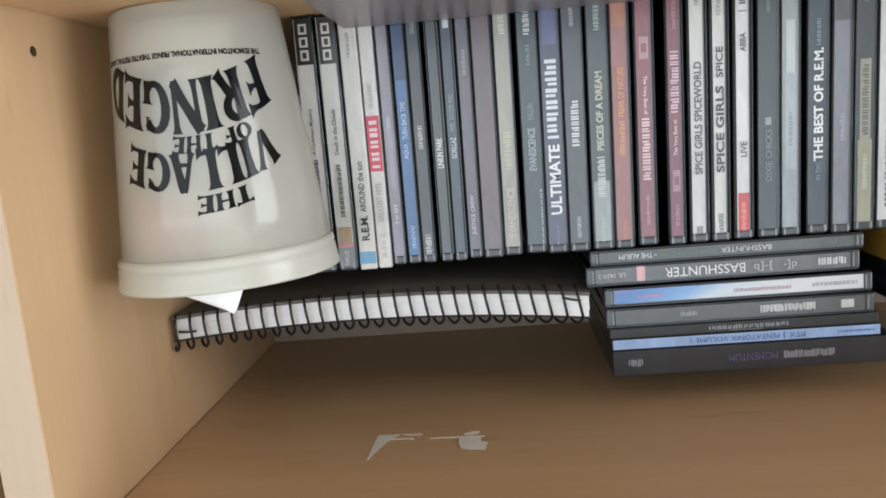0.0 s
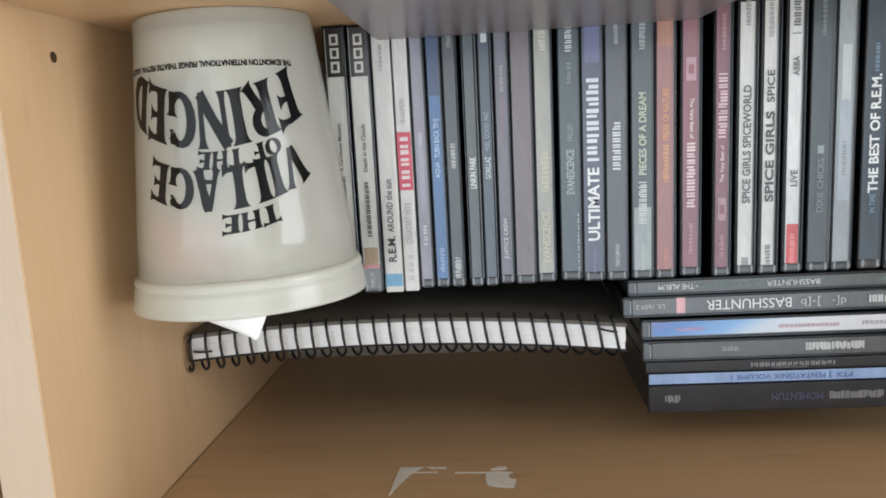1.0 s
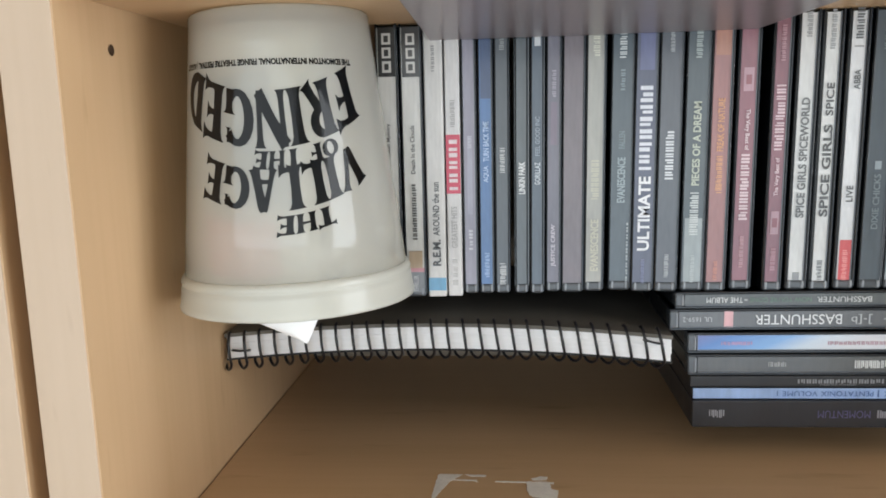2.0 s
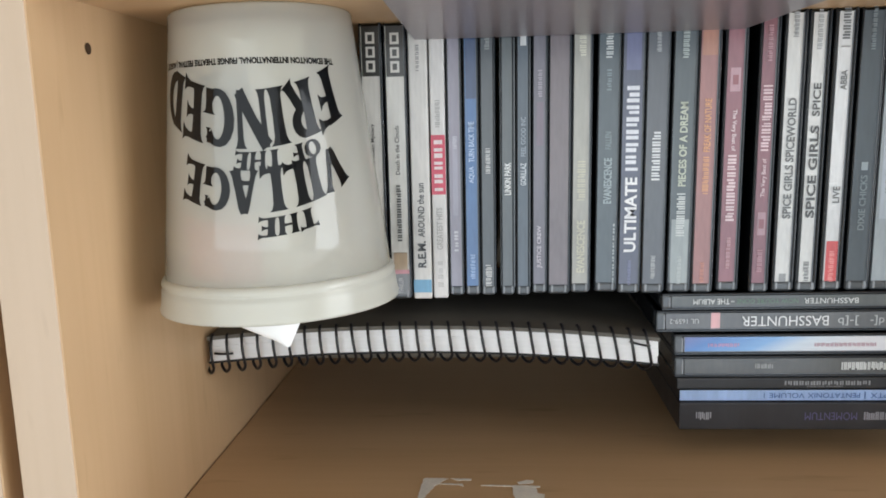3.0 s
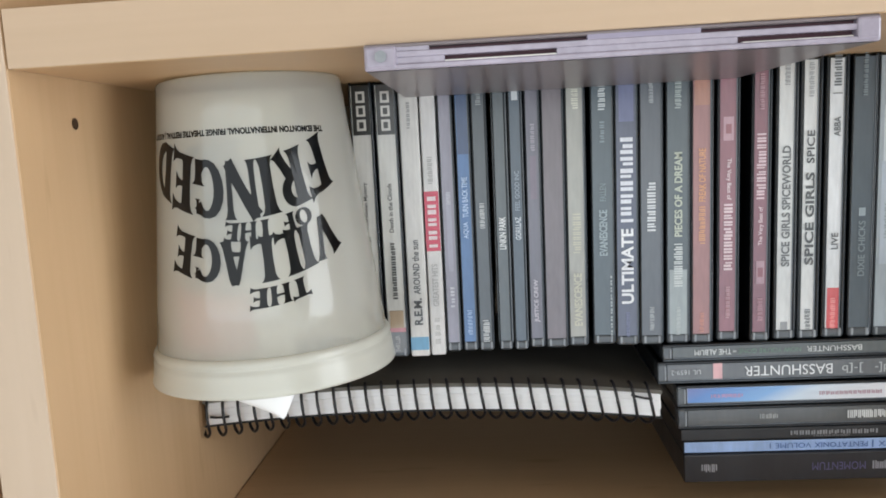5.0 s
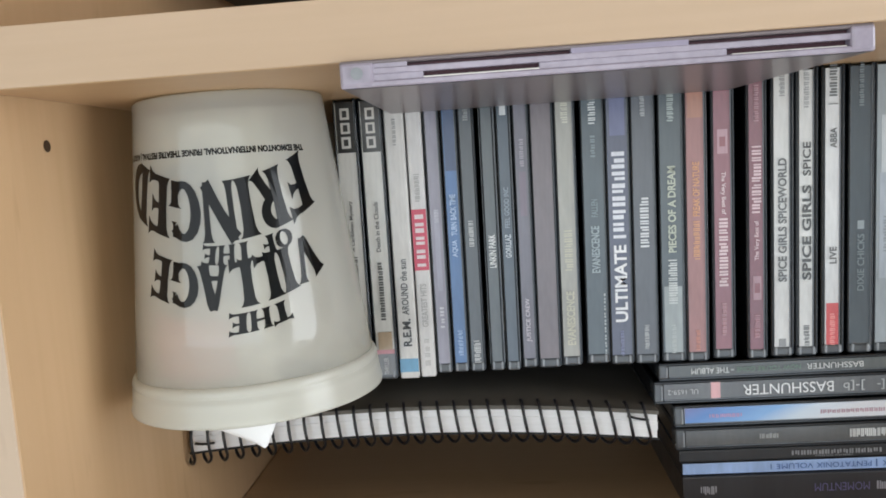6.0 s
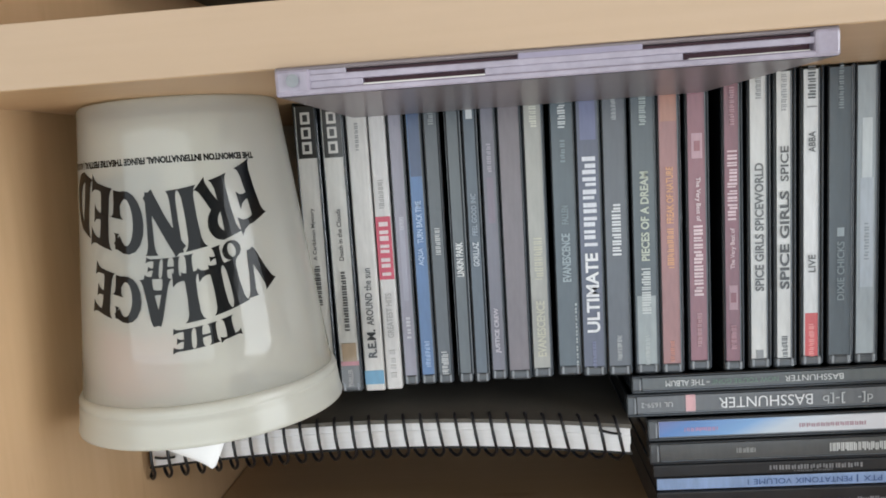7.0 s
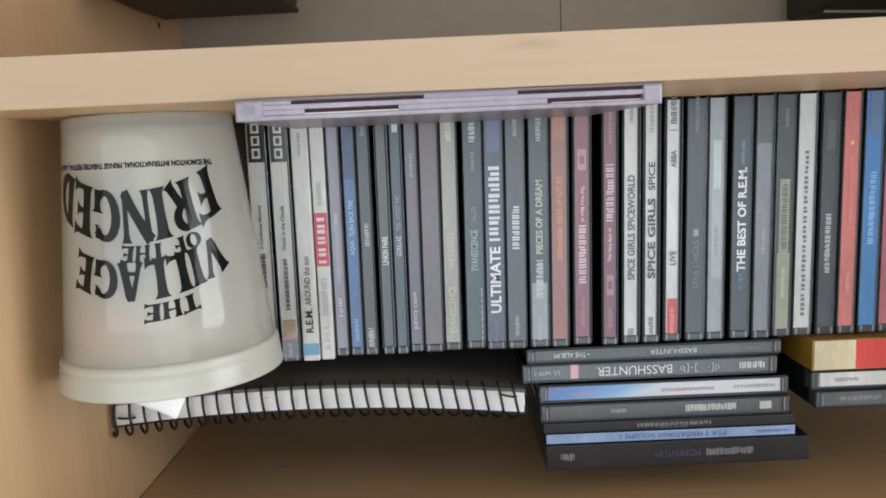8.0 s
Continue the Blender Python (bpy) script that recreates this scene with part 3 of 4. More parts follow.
cd_case(0.2221, -0.85, 0.0096, 0.0106, '4e5960', 'cd case with a grey-green spine, pale lower end', 'jewel', 0.0, [
    ('patch', 0.9, 0.1205, 0.0893, 0, '9da6a8', 0),
    ('text', 'PIECES OF A DREAM', 0.0745, 0.0375, 0.00342, 'bcc2b2', False),
    ('bars', 9, 0.097, 0.0775, 0.0036, 'd1d6d5', 0.0),
    ('bars', 9, 0.0188, 0.0022, 0.0027, 'adb8b6', 0.0),
    ('bars', 7, 0.1188, 0.106, 0.0018, 'b8bfbf', 0.0),
])
cd_case(0.2323, -0.85, 0.0077, 0.0096, 'a37372', 'cd case with a faded salmon spine', 'jewel', 0.0, [
    ('patch', 1.0, 0.0179, 0.0015, 0, 'b27d6b', 0),
    ('text', 'FREAK OF NATURE', 0.0595, 0.0364, 0.00288, 'dca070', False),
    ('bars', 9, 0.0782, 0.0615, 0.0027, 'd69c70', 0.0),
    ('bars', 5, 0.1179, 0.109, 0.0018, 'c88877', 0.0),
])
cd_case(0.2437, -0.85, 0.0073, 0.0098, '915f6b', 'cd case with a dusty rose spine', 'jewel', 0.0, [
    ('patch', 0.7, 0.0337, 0.0235, 0, 'bb949f', 0),
    ('bars', 1, 0.0307, 0.0266, 0.00234, '985e68', 0.0),
    ('text', 'The Very Best of', 0.0594, 0.0414, 0.00234, 'e6d2d6', True),
    ('bars', 10, 0.0907, 0.0609, 0.0036, 'dec6cb', 0.0),
    ('bars', 8, 0.1122, 0.0978, 0.0018, 'bf949c', 0.0),
])
cd_case(0.2574, -0.85, 0.0061, 0.0086, '845562', 'cd case with a wine-red spine', 'jewel', 0.0, [
    ('bars', 10, 0.0599, 0.0312, 0.00378, 'd7bcc3', 0.0),
    ('text', 'The Very Best of', 0.0799, 0.063, 0.00234, 'dcc4ca', False),
    ('patch', 0.7, 0.0971, 0.0868, 0, 'ad8893', 0),
    ('bars', 1, 0.094, 0.0899, 0.00216, '8a525e', 0.0),
    ('bars', 6, 0.1137, 0.1035, 0.00216, 'b38691', 0.0),
    ('bars', 8, 0.0214, 0.006, 0.0018, 'b38691', 0.0),
])
cd_case(0.2679, -0.85, 0.0067, 0.0094, 'd4d5d4', 'cd case with a white spine, condensed grey capitals', 'jewel', 0.0, [
    ('text', 'SPICE GIRLS SPICEWORLD', 0.0898, 0.0372, 0.0036, '5c5e60', False),
    ('bars', 1, 0.1183, 0.1147, 0.00288, '8c8e90', 0.0),
    ('bars', 8, 0.0116, -0.0017, 0.00216, '959799', 0.0),
])
cd_case(0.2782, -0.85, 0.0059, 0.0094, 'd6d7d6', 'cd case with a white spine, wide black capitals', 'jewel', 0.0, [
    ('text', 'SPICE GIRLS', 0.0897, 0.0492, 0.00378, '3a3c3e', False),
    ('text', 'SPICE', 0.0453, 0.0312, 0.00324, '3a3c3e', False),
    ('bars', 6, 0.1184, 0.1094, 0.00234, '686a6c', 0.0),
    ('bars', 9, 0.0171, -0.0008, 0.00198, 'a5a7a9', 0.0),
])
cd_case(0.2888, -0.85, 0.0062, 0.0094, 'd9dbdd', 'cd case with a white spine and a red end block', 'jewel', 0.0, [
    ('patch', 1.0, 0.1205, 0.1003, 0, 'cd4e52', 0),
    ('bars', 8, 0.1188, 0.1047, 0.00216, 'e69290', 0.0),
    ('text', 'ABBA', 0.0344, 0.026, 0.0027, '55585a', False),
    ('text', 'LIVE', 0.0832, 0.076, 0.00288, '55585a', False),
    ('bars', 7, 0.0132, -0.0038, 0.00288, '626567', 0.0),
    ('bars', 1, 0.0165, 0.016, 0.0036, '8a8c8e', 0.0),
])
cd_case(0.3005, -0.85, 0.0090, 0.0103, '424d56', 'cd case with a dark slate spine', 'jewel', 0.0, [
    ('text', 'DIXIE CHICKS', 0.0956, 0.0713, 0.00288, '77848a', False),
    ('bars', 1, 0.0692, 0.0656, 0.0027, '8e9aa0', 0.0),
    ('bars', 10, 0.0179, -0.0026, 0.0018, '768288', 0.0),
])
cd_case(0.3109, -0.85, 0.0077, 0.0096, '9ba4aa', 'cd case with a silver marbled spine', 'jewel', 0.0, [
    ('patch', 0.6, 0.046, 0.0221, 0, 'c0c8cc', 0),
    ('patch', 0.8, 0.0908, 0.046, 0, 'a9b2bc', 0),
    ('bars', 6, 0.0796, 0.0642, 0.0018, '8c949a', 0.0),
])
cd_case(0.3228, -0.85, 0.0092, 0.0103, '404d5a', 'cd case with a navy-grey spine, bold white capitals', 'jewel', 0.0, [
    ('text', 'THE BEST OF R.E.M.', 0.0879, 0.0358, 0.00432, 'e6eaee', False),
    ('text', 'IN TIME', 0.0968, 0.0884, 0.00234, '7a98ac', False),
    ('bars', 6, 0.0347, 0.0226, 0.0018, '7490a4', 0.0),
])
cd_case(0.3336, -0.85, 0.0077, 0.0096, '858995', 'cd case with a lilac-grey spine', 'jewel', 0.0, [
    ('patch', 1.0, 0.0245, 0.0015, 0, '5c636a', 0),
    ('bars', 7, 0.0791, 0.0665, 0.00216, 'a1a5b4', 0.0),
])
cd_case(0.3444, -0.85, 0.0090, 0.0100, '4c555b', 'cd case, dark spine with an olive strip', 'jewel', 0.0, [
    ('patch', 0.62, 0.0796, 0.0426, 0, '9a9d93', 0),
    ('patch', 0.8, 0.1202, 0.0796, 0, 'a1a190', 0),
    ('bars', 12, 0.0776, 0.0451, 0.0027, '6b6c5e', 0.0),
    ('bars', 8, 0.1028, 0.0866, 0.00216, 'c3c4ba', 0.0),
    ('bars', 6, 0.0171, 0.0082, 0.00162, '84898b', 0.0),
])
cd_case(0.3544, -0.85, 0.0084, 0.0098, 'ccd0d1', 'cd case with a pale grey-white spine', 'jewel', 0.0, [
    ('bars', 17, 0.1122, 0.0287, 0.0018, '707376', 0.0),
])
cd_case(0.3667, -0.85, 0.0080, 0.0102, '484d55', 'cd case with a black-grey spine, white capitals', 'jewel', 0.0, [
    ('bars', 13, 0.0909, 0.0609, 0.0027, 'c6c8cb', 0.0),
    ('patch', 0.6, 0.0292, 0.0147, 0, '565c64', 0),
])
cd_case(0.3766, -0.85, 0.0077, 0.0094, 'cc7876', 'cd case with a coral red spine', 'jewel', 0.0, [
    ('bars', 1, 0.0271, 0.0252, 0.00162, 'e0c070', 0.0),
    ('bars', 12, 0.0683, 0.0319, 0.00216, 'd78282', 0.0),
    ('bars', 7, 0.1019, 0.0907, 0.00234, 'e4a29f', 0.0),
])
cd_case(0.3875, -0.85, 0.0086, 0.0098, '4680bc', 'cd case with a vivid blue spine', 'jewel', 0.0, [
    ('bars', 14, 0.0771, 0.0407, 0.00288, '91b8e0', 0.0),
    ('patch', 0.7, 0.0225, 0.0015, 0, '5c7ca3', 0),
])
cd_case(0.3976, -0.85, 0.0076, 0.0094, 'ad616e', 'cd case with a rose spine', 'jewel', 0.0, [])
cd_case(0.4084, -0.85, 0.0086, 0.0102, '5b6069', 'cd case with a grey spine', 'jewel', 0.0, [])
cd_case(0.4194, -0.85, 0.0086, 0.0102, '93949e', 'cd case with a pale grey spine', 'jewel', 0.0, [])
cd_case(0.4304, -0.85, 0.0086, 0.0102, '484f5a', 'cd case with a dark grey spine', 'jewel', 0.0, [])
cd_case(0.4414, -0.85, 0.0086, 0.0102, 'c4c4c2', 'cd case with a white spine', 'jewel', 0.0, [])

# ---- cds lying in stacks on top of the row ----
def flat_place(x_start, z, y):
    """Seats letters that read from +x towards -x along a lying spine."""
    return lambda u, v: (x_start - u, y, z + v)


def lying_cd(x0, x1, z0, z1, y, code, label, kind, items, yaw=0.0, deep=0.142, group="stack of cds by the notebook"):
    """A cd lying flat, spine to the front. items: patches, bars and letters by offsets along x from x0."""
    length, tall = x1 - x0, z1 - z0
    ob = base("cd_case" if kind == "jewel" else "cd_sleeve", pose(x0, y, z0, 0, 0, yaw), label, "cd", group)
    if kind == "card":
        card = part("sleeve", box(0, length, -deep, 0, 0, tall, 0.0006, 2), print_mat(code, 0.1), ob)
        y_print = 0.0
    else:
        bm = bmesh.new()
        add_box(bm, 0.0006, length - 0.0006, -deep, -0.0008, 0, tall, 0.0005)
        add_box(bm, 0, length, -deep, 0, 0, 0.0013, 0.0004)
        part("case_back", bm, case_black, ob)
        part("case_lid", box(0, length, -deep, 0.0002, tall - 0.0013, tall, 0.0004), case_grey, ob)
        card = part("spine_card", box(0.0045, length - 0.003, -0.0012, -0.0003, 0.0014, tall - 0.0014), print_mat(code), ob)
        for s, e in ((0.0022, 1), (length - 0.0018, -1)):
            cap = part("end_cap", box(s - 0.0023, s + 0.0020, -0.008, 0.0005, 0.0006, tall - 0.0006, 0.0011, 3), end_plastic, ob, "clear moulded case end")
            # The pale rib on the end is a catch with its highlight in the colour.
            part("catch_glint", box(s + e * 0.0012 - 0.0004, s + e * 0.0012 + 0.0004, -0.003, 0.0008, 0.0016, tall - 0.0016, 0.0002), catch_plastic, cap)
        # The lying case's clear edge, its highlight painted in grey.
        part("clear_edge_highlight", box(0.0046, length - 0.0044, -0.0010, 0.0001, tall - 0.0017, tall - 0.0013), edge_highlight_plastic, ob)
        y_print = -0.0003
    lift = 0.0
    for what, a, b, low, high, code2, body in items:
        lift += 0.00006
        if what == "patch":
            part("colour_block", box(a, b, y_print, y_print + 0.00008 + lift, low * tall, high * tall), sky_print if code2 == "sky" else print_mat(code2), card)
        elif what == "bars":
            bm = bmesh.new()
            for c, d, e, f in strokes(body, b - a):
                add_box(bm, b - d, b - c, y_print, y_print + 0.00014 + lift + 0.00002 * (e > 0), (low + (high - low) * e) * tall, (low + (high - low) * f) * tall)
            part("lettering", bm, print_mat(code2), card)
        else:
            part("lettering", lettering(body, flat_place(b, low * tall, y_print + 0.0004 + lift), b - a, (high - low) * tall, 0.0), print_mat(code2), card)
    return ob


Y = -0.1210
lying_cd(0.2128, 0.3415, 0.1228, 0.1306, Y, "54595a", "cd case with a dark grey spine, pale title", "jewel", [
    ("text", 0.0140, 0.0300, 0.34, 0.66, "d8dada", "THE ALBUM"), ("bars", 0.0308, 0.0322, 0.46, 0.56, "a8aaaa", 1),
    ("text", 0.0330, 0.0600, 0.36, 0.64, "5f7f6c", "NOW YOU'RE GONE"), ("text", 0.0625, 0.0860, 0.34, 0.66, "d0d2d2", "BASSHUNTER"), ("bars", 0.110, 0.118, 0.4, 0.6, "6a7a70", 4)])
lying_cd(0.2104, 0.3396, 0.1308, 0.1408, Y, "606367", "cd case with a grey spine, wide white title", "jewel", [
    ("text", 0.0060, 0.0190, 0.38, 0.60, "c4c6c8", "UL 1659-2"), ("patch", 0.0245, 0.0285, 0.12, 0.88, "d8a8ac", 0),
    ("text", 0.0380, 0.0760, 0.28, 0.74, "e4e6e8", "BASSHUNTER"), ("text", 0.0800, 0.0890, 0.28, 0.74, "b4b8ba", "]-[b"), ("text", 0.0940, 0.1000, 0.28, 0.74, "b4b8ba", "d[-"),
    ("bars", 0.1100, 0.1230, 0.32, 0.66, "d0d2d4", 5)])
lying_cd(0.2188, 0.3455, 0.1419, 0.1517, Y, "b8bcc8", "cd case with a blue, pink and white spine", "jewel", [
    ("patch", 0.0047, 0.1235, 0.15, 0.85, "sky", 0),
    ("bars", 0.0150, 0.0290, 0.45, 0.62, "b088b0", 8), ("bars", 0.0620, 0.0890, 0.45, 0.62, "b0909c", 14), ("bars", 0.0990, 0.1200, 0.42, 0.60, "a8aab2", 10)])
lying_cd(0.2191, 0.3465, 0.1522, 0.1622, Y, "4e5051", "cd case with a charcoal spine, white capitals", "jewel", [
    ("bars", 0.0360, 0.0440, 0.38, 0.60, "9a9c9c", 5), ("bars", 0.0740, 0.1000, 0.32, 0.68, "d4d6d6", 15), ("patch", 0.1120, 0.1180, 0.30, 0.70, "c0c2c2", 0), ("bars", 0.007, 0.122, 0.90, 0.93, "8a8c8c", 12)])
lying_cd(0.2203, 0.3487, 0.1625, 0.1680, Y, "27282b", "thin black card cd sleeve", "card", [
    ("bars", 0.0480, 0.0860, 0.30, 0.66, "8a8c90", 15), ("bars", 0.0580, 0.0740, 0.72, 0.84, "6a6c70", 9)])
# Near-black body paints the unlit sides; a block gives the front its blue.
lying_cd(0.2213, 0.3496, 0.1682, 0.1736, Y, "1b1e25", "thin pale blue card cd sleeve", "card", [
    ("patch", 0.0004, 0.1279, 0.05, 0.95, "98b2dc", 0),
    ("text", 0.0380, 0.0560, 0.28, 0.72, "3c5c96", "VOLUME 1"), ("text", 0.0575, 0.0805, 0.28, 0.72, "3c5c96", "PENTATONIX"), ("bars", 0.0825, 0.0830, 0.2, 0.8, "3c5c96", 1), ("text", 0.0850, 0.0925, 0.28, 0.72, "3c5c96", "PTX"),
    ("bars", 0.1080, 0.1250, 0.4, 0.6, "6a88ba", 8)])
lying_cd(0.2211, 0.3561, 0.1738, 0.1868, Y + 0.002, "2b2b2f", "thick matt black card cd sleeve", "card", [
    ("bars", 0.0075, 0.0145, 0.34, 0.62, "9a9aa0", 4), ("text", 0.0560, 0.0790, 0.34, 0.62, "5c5a80", "MOMENTUM"), ("bars", 0.0820, 0.1060, 0.34, 0.62, "8e8e96", 12)])

R = "stack of cds at the far end"
right_box = lying_cd(0.3545, 0.4795, 0.1228, 0.1388, -0.115, "96722e", "thick cd box, cream and red spine, amber sides", "card", [
    ("patch", 0.0012, 0.0218, 0.04, 0.96, "d6c8aa", 0), ("patch", 0.0218, 0.1240, 0.04, 0.96, "d4403c", 0)], group=R)
lying_cd(0.3550, 0.4800, 0.1391, 0.1492, -0.1165, "d6d6d4", "cd case with a white spine", "jewel", [
    ("bars", 0.0120, 0.0240, 0.40, 0.60, "a4a4a4", 8)], group=R)
lying_cd(0.3575, 0.4825, 0.1494, 0.1590, -0.1165, "5e6064", "cd case with a dark grey spine", "jewel", [
    ("bars", 0.0120, 0.0330, 0.36, 0.60, "8e9094", 8)], group=R)

# ---- slim clear case lying at the front of the shelf ----
slim = base("slim_cd_case", pose(0.1069, 0.0015, 0.0, 0, 0, -1.4), "slim clear cd case lying flat, maroon and lilac inserts", "cd case")
SL, SD, ST = 0.1425, 0.1215, 0.0074
part("tray", box(0, SL, -SD, 0, 0.0, 0.0012, 0.0004), case_taupe, slim)
part("lid", box(0, SL, -SD, 0.0, ST - 0.0013, ST, 0.0004), case_taupe, slim)
def lip(name, x0, x1, z0, z1, y1, material, bevel=0.0002):
    return part(name, box(x0 * SL, x1 * SL, y1 - 0.0030, y1, z0, z1, bevel), material, slim)


# the front edge: two rows of openings between clear ribs, with paper inserts behind them
for x0, x1 in ((0.0, 0.13), (0.97, 1.0)):
    lip("front_rib", x0, x1, 0.0004, 0.0024, -0.0003, case_violet)
lip("front_rib", 0.0, 1.0, 0.0023, 0.0040, 0.0001, case_violet)
for x0, x1 in ((0.0, 0.16), (0.38, 0.73), (0.96, 1.0)):
    lip("front_rib", x0, x1, 0.0039, 0.0058, -0.0002, case_violet)
lip("front_rib", 0.16, 0.38, 0.0053, 0.0057, -0.0002, trim_paint, 0.0001)
lip("front_rib", 0.74, 0.95, 0.0054, 0.0057, -0.0003, trim_paint, 0.0001)
lip("top_edge", 0.0, 1.0, 0.0057, ST, 0.0003, case_violet, 0.0004)
lip("insert", 0.44, 0.66, 0.0004, 0.0025, -0.0001, booklet_lilac)
for x0, x1 in ((0.0, 0.065), (0.955, 1.0)):
    part("corner_post", box(x0 * SL, x1 * SL, -0.010, 0.0007, 0.0006, ST - 0.0004, 0.0009, 2), case_violet, slim)
part("booklet", box(0.13 * SL, 0.97 * SL, -SD + 0.003, -0.0022, 0.0013, 0.0024), booklet_dark, slim)
part("disc_edge", box(0.16 * SL, 0.96 * SL, -SD + 0.003, -0.0030, 0.0040, 0.0055), booklet_dark, slim)
bm = bmesh.new()
bmesh.ops.create_cone(bm, cap_ends=True, segments=20, radius1=0.0017, radius2=0.0013, depth=0.0010, matrix=Matrix.Translation((0.0048, 0.0009, 0.0036)) @ pose(0, 0, 0, 90, 0, 0))
part("hinge_pin", bm, catch_plastic, slim)

# ---- plastic cup ----
CX, CY, R0, R1, RT = 0.0490, -0.0770, 0.0349, 0.0446, 0.0473
cup = base("plastic_cup", pose(CX, CY, 0.0007, -0.8, 1.15, 0), "milky translucent plastic cup with black printed lettering", "cup")
WALL_TOP = 0.0990


def wall_radius(z):
    return R0 + (R1 - R0) * max(0.0, z - 0.004) / (WALL_TOP - 0.004)


body_profile = [(0.0001, 0.0022), (R0 - 0.0040, 0.0020), (R0 - 0.0016, 0.0), (R0 - 0.0006, 0.0002), (R0 - 0.0001, 0.0010), (R0, 0.004)]
body_profile += [(wall_radius(z), z) for z in (0.02, 0.04, 0.06, 0.08, WALL_TOP)]
body_profile += [(R1 - 0.0012, WALL_TOP), (R0 - 0.0014, 0.006), (0.0001, 0.0040)]
cup_wall = part("cup_wall", lathe(body_profile, 96), cup_plastic, cup, smooth=True)
part("rim", lathe([(R1 - 0.0010, WALL_TOP - 0.0004), (R1 + 0.0006, WALL_TOP - 0.0002), (R1 + 0.0013, WALL_TOP + 0.0008), (R1 + 0.0017, WALL_TOP + 0.0022), (R1 + 0.0013, WALL_TOP + 0.0030), (R1 + 0.0012, WALL_TOP + 0.0036), (R1 + 0.0018, WALL_TOP + 0.0044), (R1 + 0.0019, 0.1050), (RT - 0.0003, 0.1092), (RT + 0.0002, 0.1108), (RT, 0.1119), (RT - 0.0007, 0.1123), (RT - 0.0016, 0.1118), (R1 + 0.0004, WALL_TOP + 0.0030), (R1 - 0.0010, WALL_TOP - 0.0004)], 96), rim_plastic, cup, smooth=True)


def on_cup(turn, z_mid, length, lift=0.00012):
    """Seats letters on the cup's wall in one arch that hangs lower to both sides; reads from +x to -x."""
    def seat(u, v):
        a = turn - (u - length / 2) / 0.0385
        z = z_mid + v - 0.0125 * (a - radians(7)) ** 2
        r = wall_radius(z) + lift
        return (r * math.sin(a), r * math.cos(a), z)
    return seat


def ribbon(points, widths):
    """One pen stroke: a strip along points, as wide as widths."""
    left, right = [], []
    for i, (x, y) in enumerate(points):
        x0, y0 = points[max(i - 1, 0)]
        x1, y1 = points[min(i + 1, len(points) - 1)]
        d = math.hypot(x1 - x0, y1 - y0)
        nx, ny = -(y1 - y0) / d, (x1 - x0) / d
        left.append((x + nx * widths[i] / 2, y + ny * widths[i] / 2))
        right.append((x - nx * widths[i] / 2, y - ny * widths[i] / 2))
    return [(left[i], right[i], right[i + 1], left[i + 1]) for i in range(len(points) - 1)]


def stem(x0, y0, x1, y1, wide, foot=1.7, head=1.7):
    """A straight stroke that flares into wedge serifs."""
    steps = ((0.0, foot), (0.05, 0.6 + 0.4 * foot), (0.16, 1.0), (0.5, 0.9), (0.84, 1.0), (0.95, 0.6 + 0.4 * head), (1.0, head))
    return ribbon([(x0 + (x1 - x0) * t, y0 + (y1 - y0) * t) for t, _ in steps], [wide * k for _, k in steps])


def bow(cx, cy, rx, ry, a0, a1, thick, thin):
    """A round stroke, heavy at the sides and fine above and below."""
    n = 14
    turns = [radians(a0 + (a1 - a0) * k / n) for k in range(n + 1)]
    return ribbon([(cx + rx * math.cos(a), cy + ry * math.sin(a)) for a in turns], [thin + (thick - thin) * abs(math.cos(a)) for a in turns])


def arm(x0, x1, y, fine=0.11, flare=2.9):
    return ribbon([(x0, y), (x0 + 0.55 * (x1 - x0), y), (x0 + 0.8 * (x1 - x0), y), (x1, y)], [fine, fine, fine * 1.5, fine * flare])


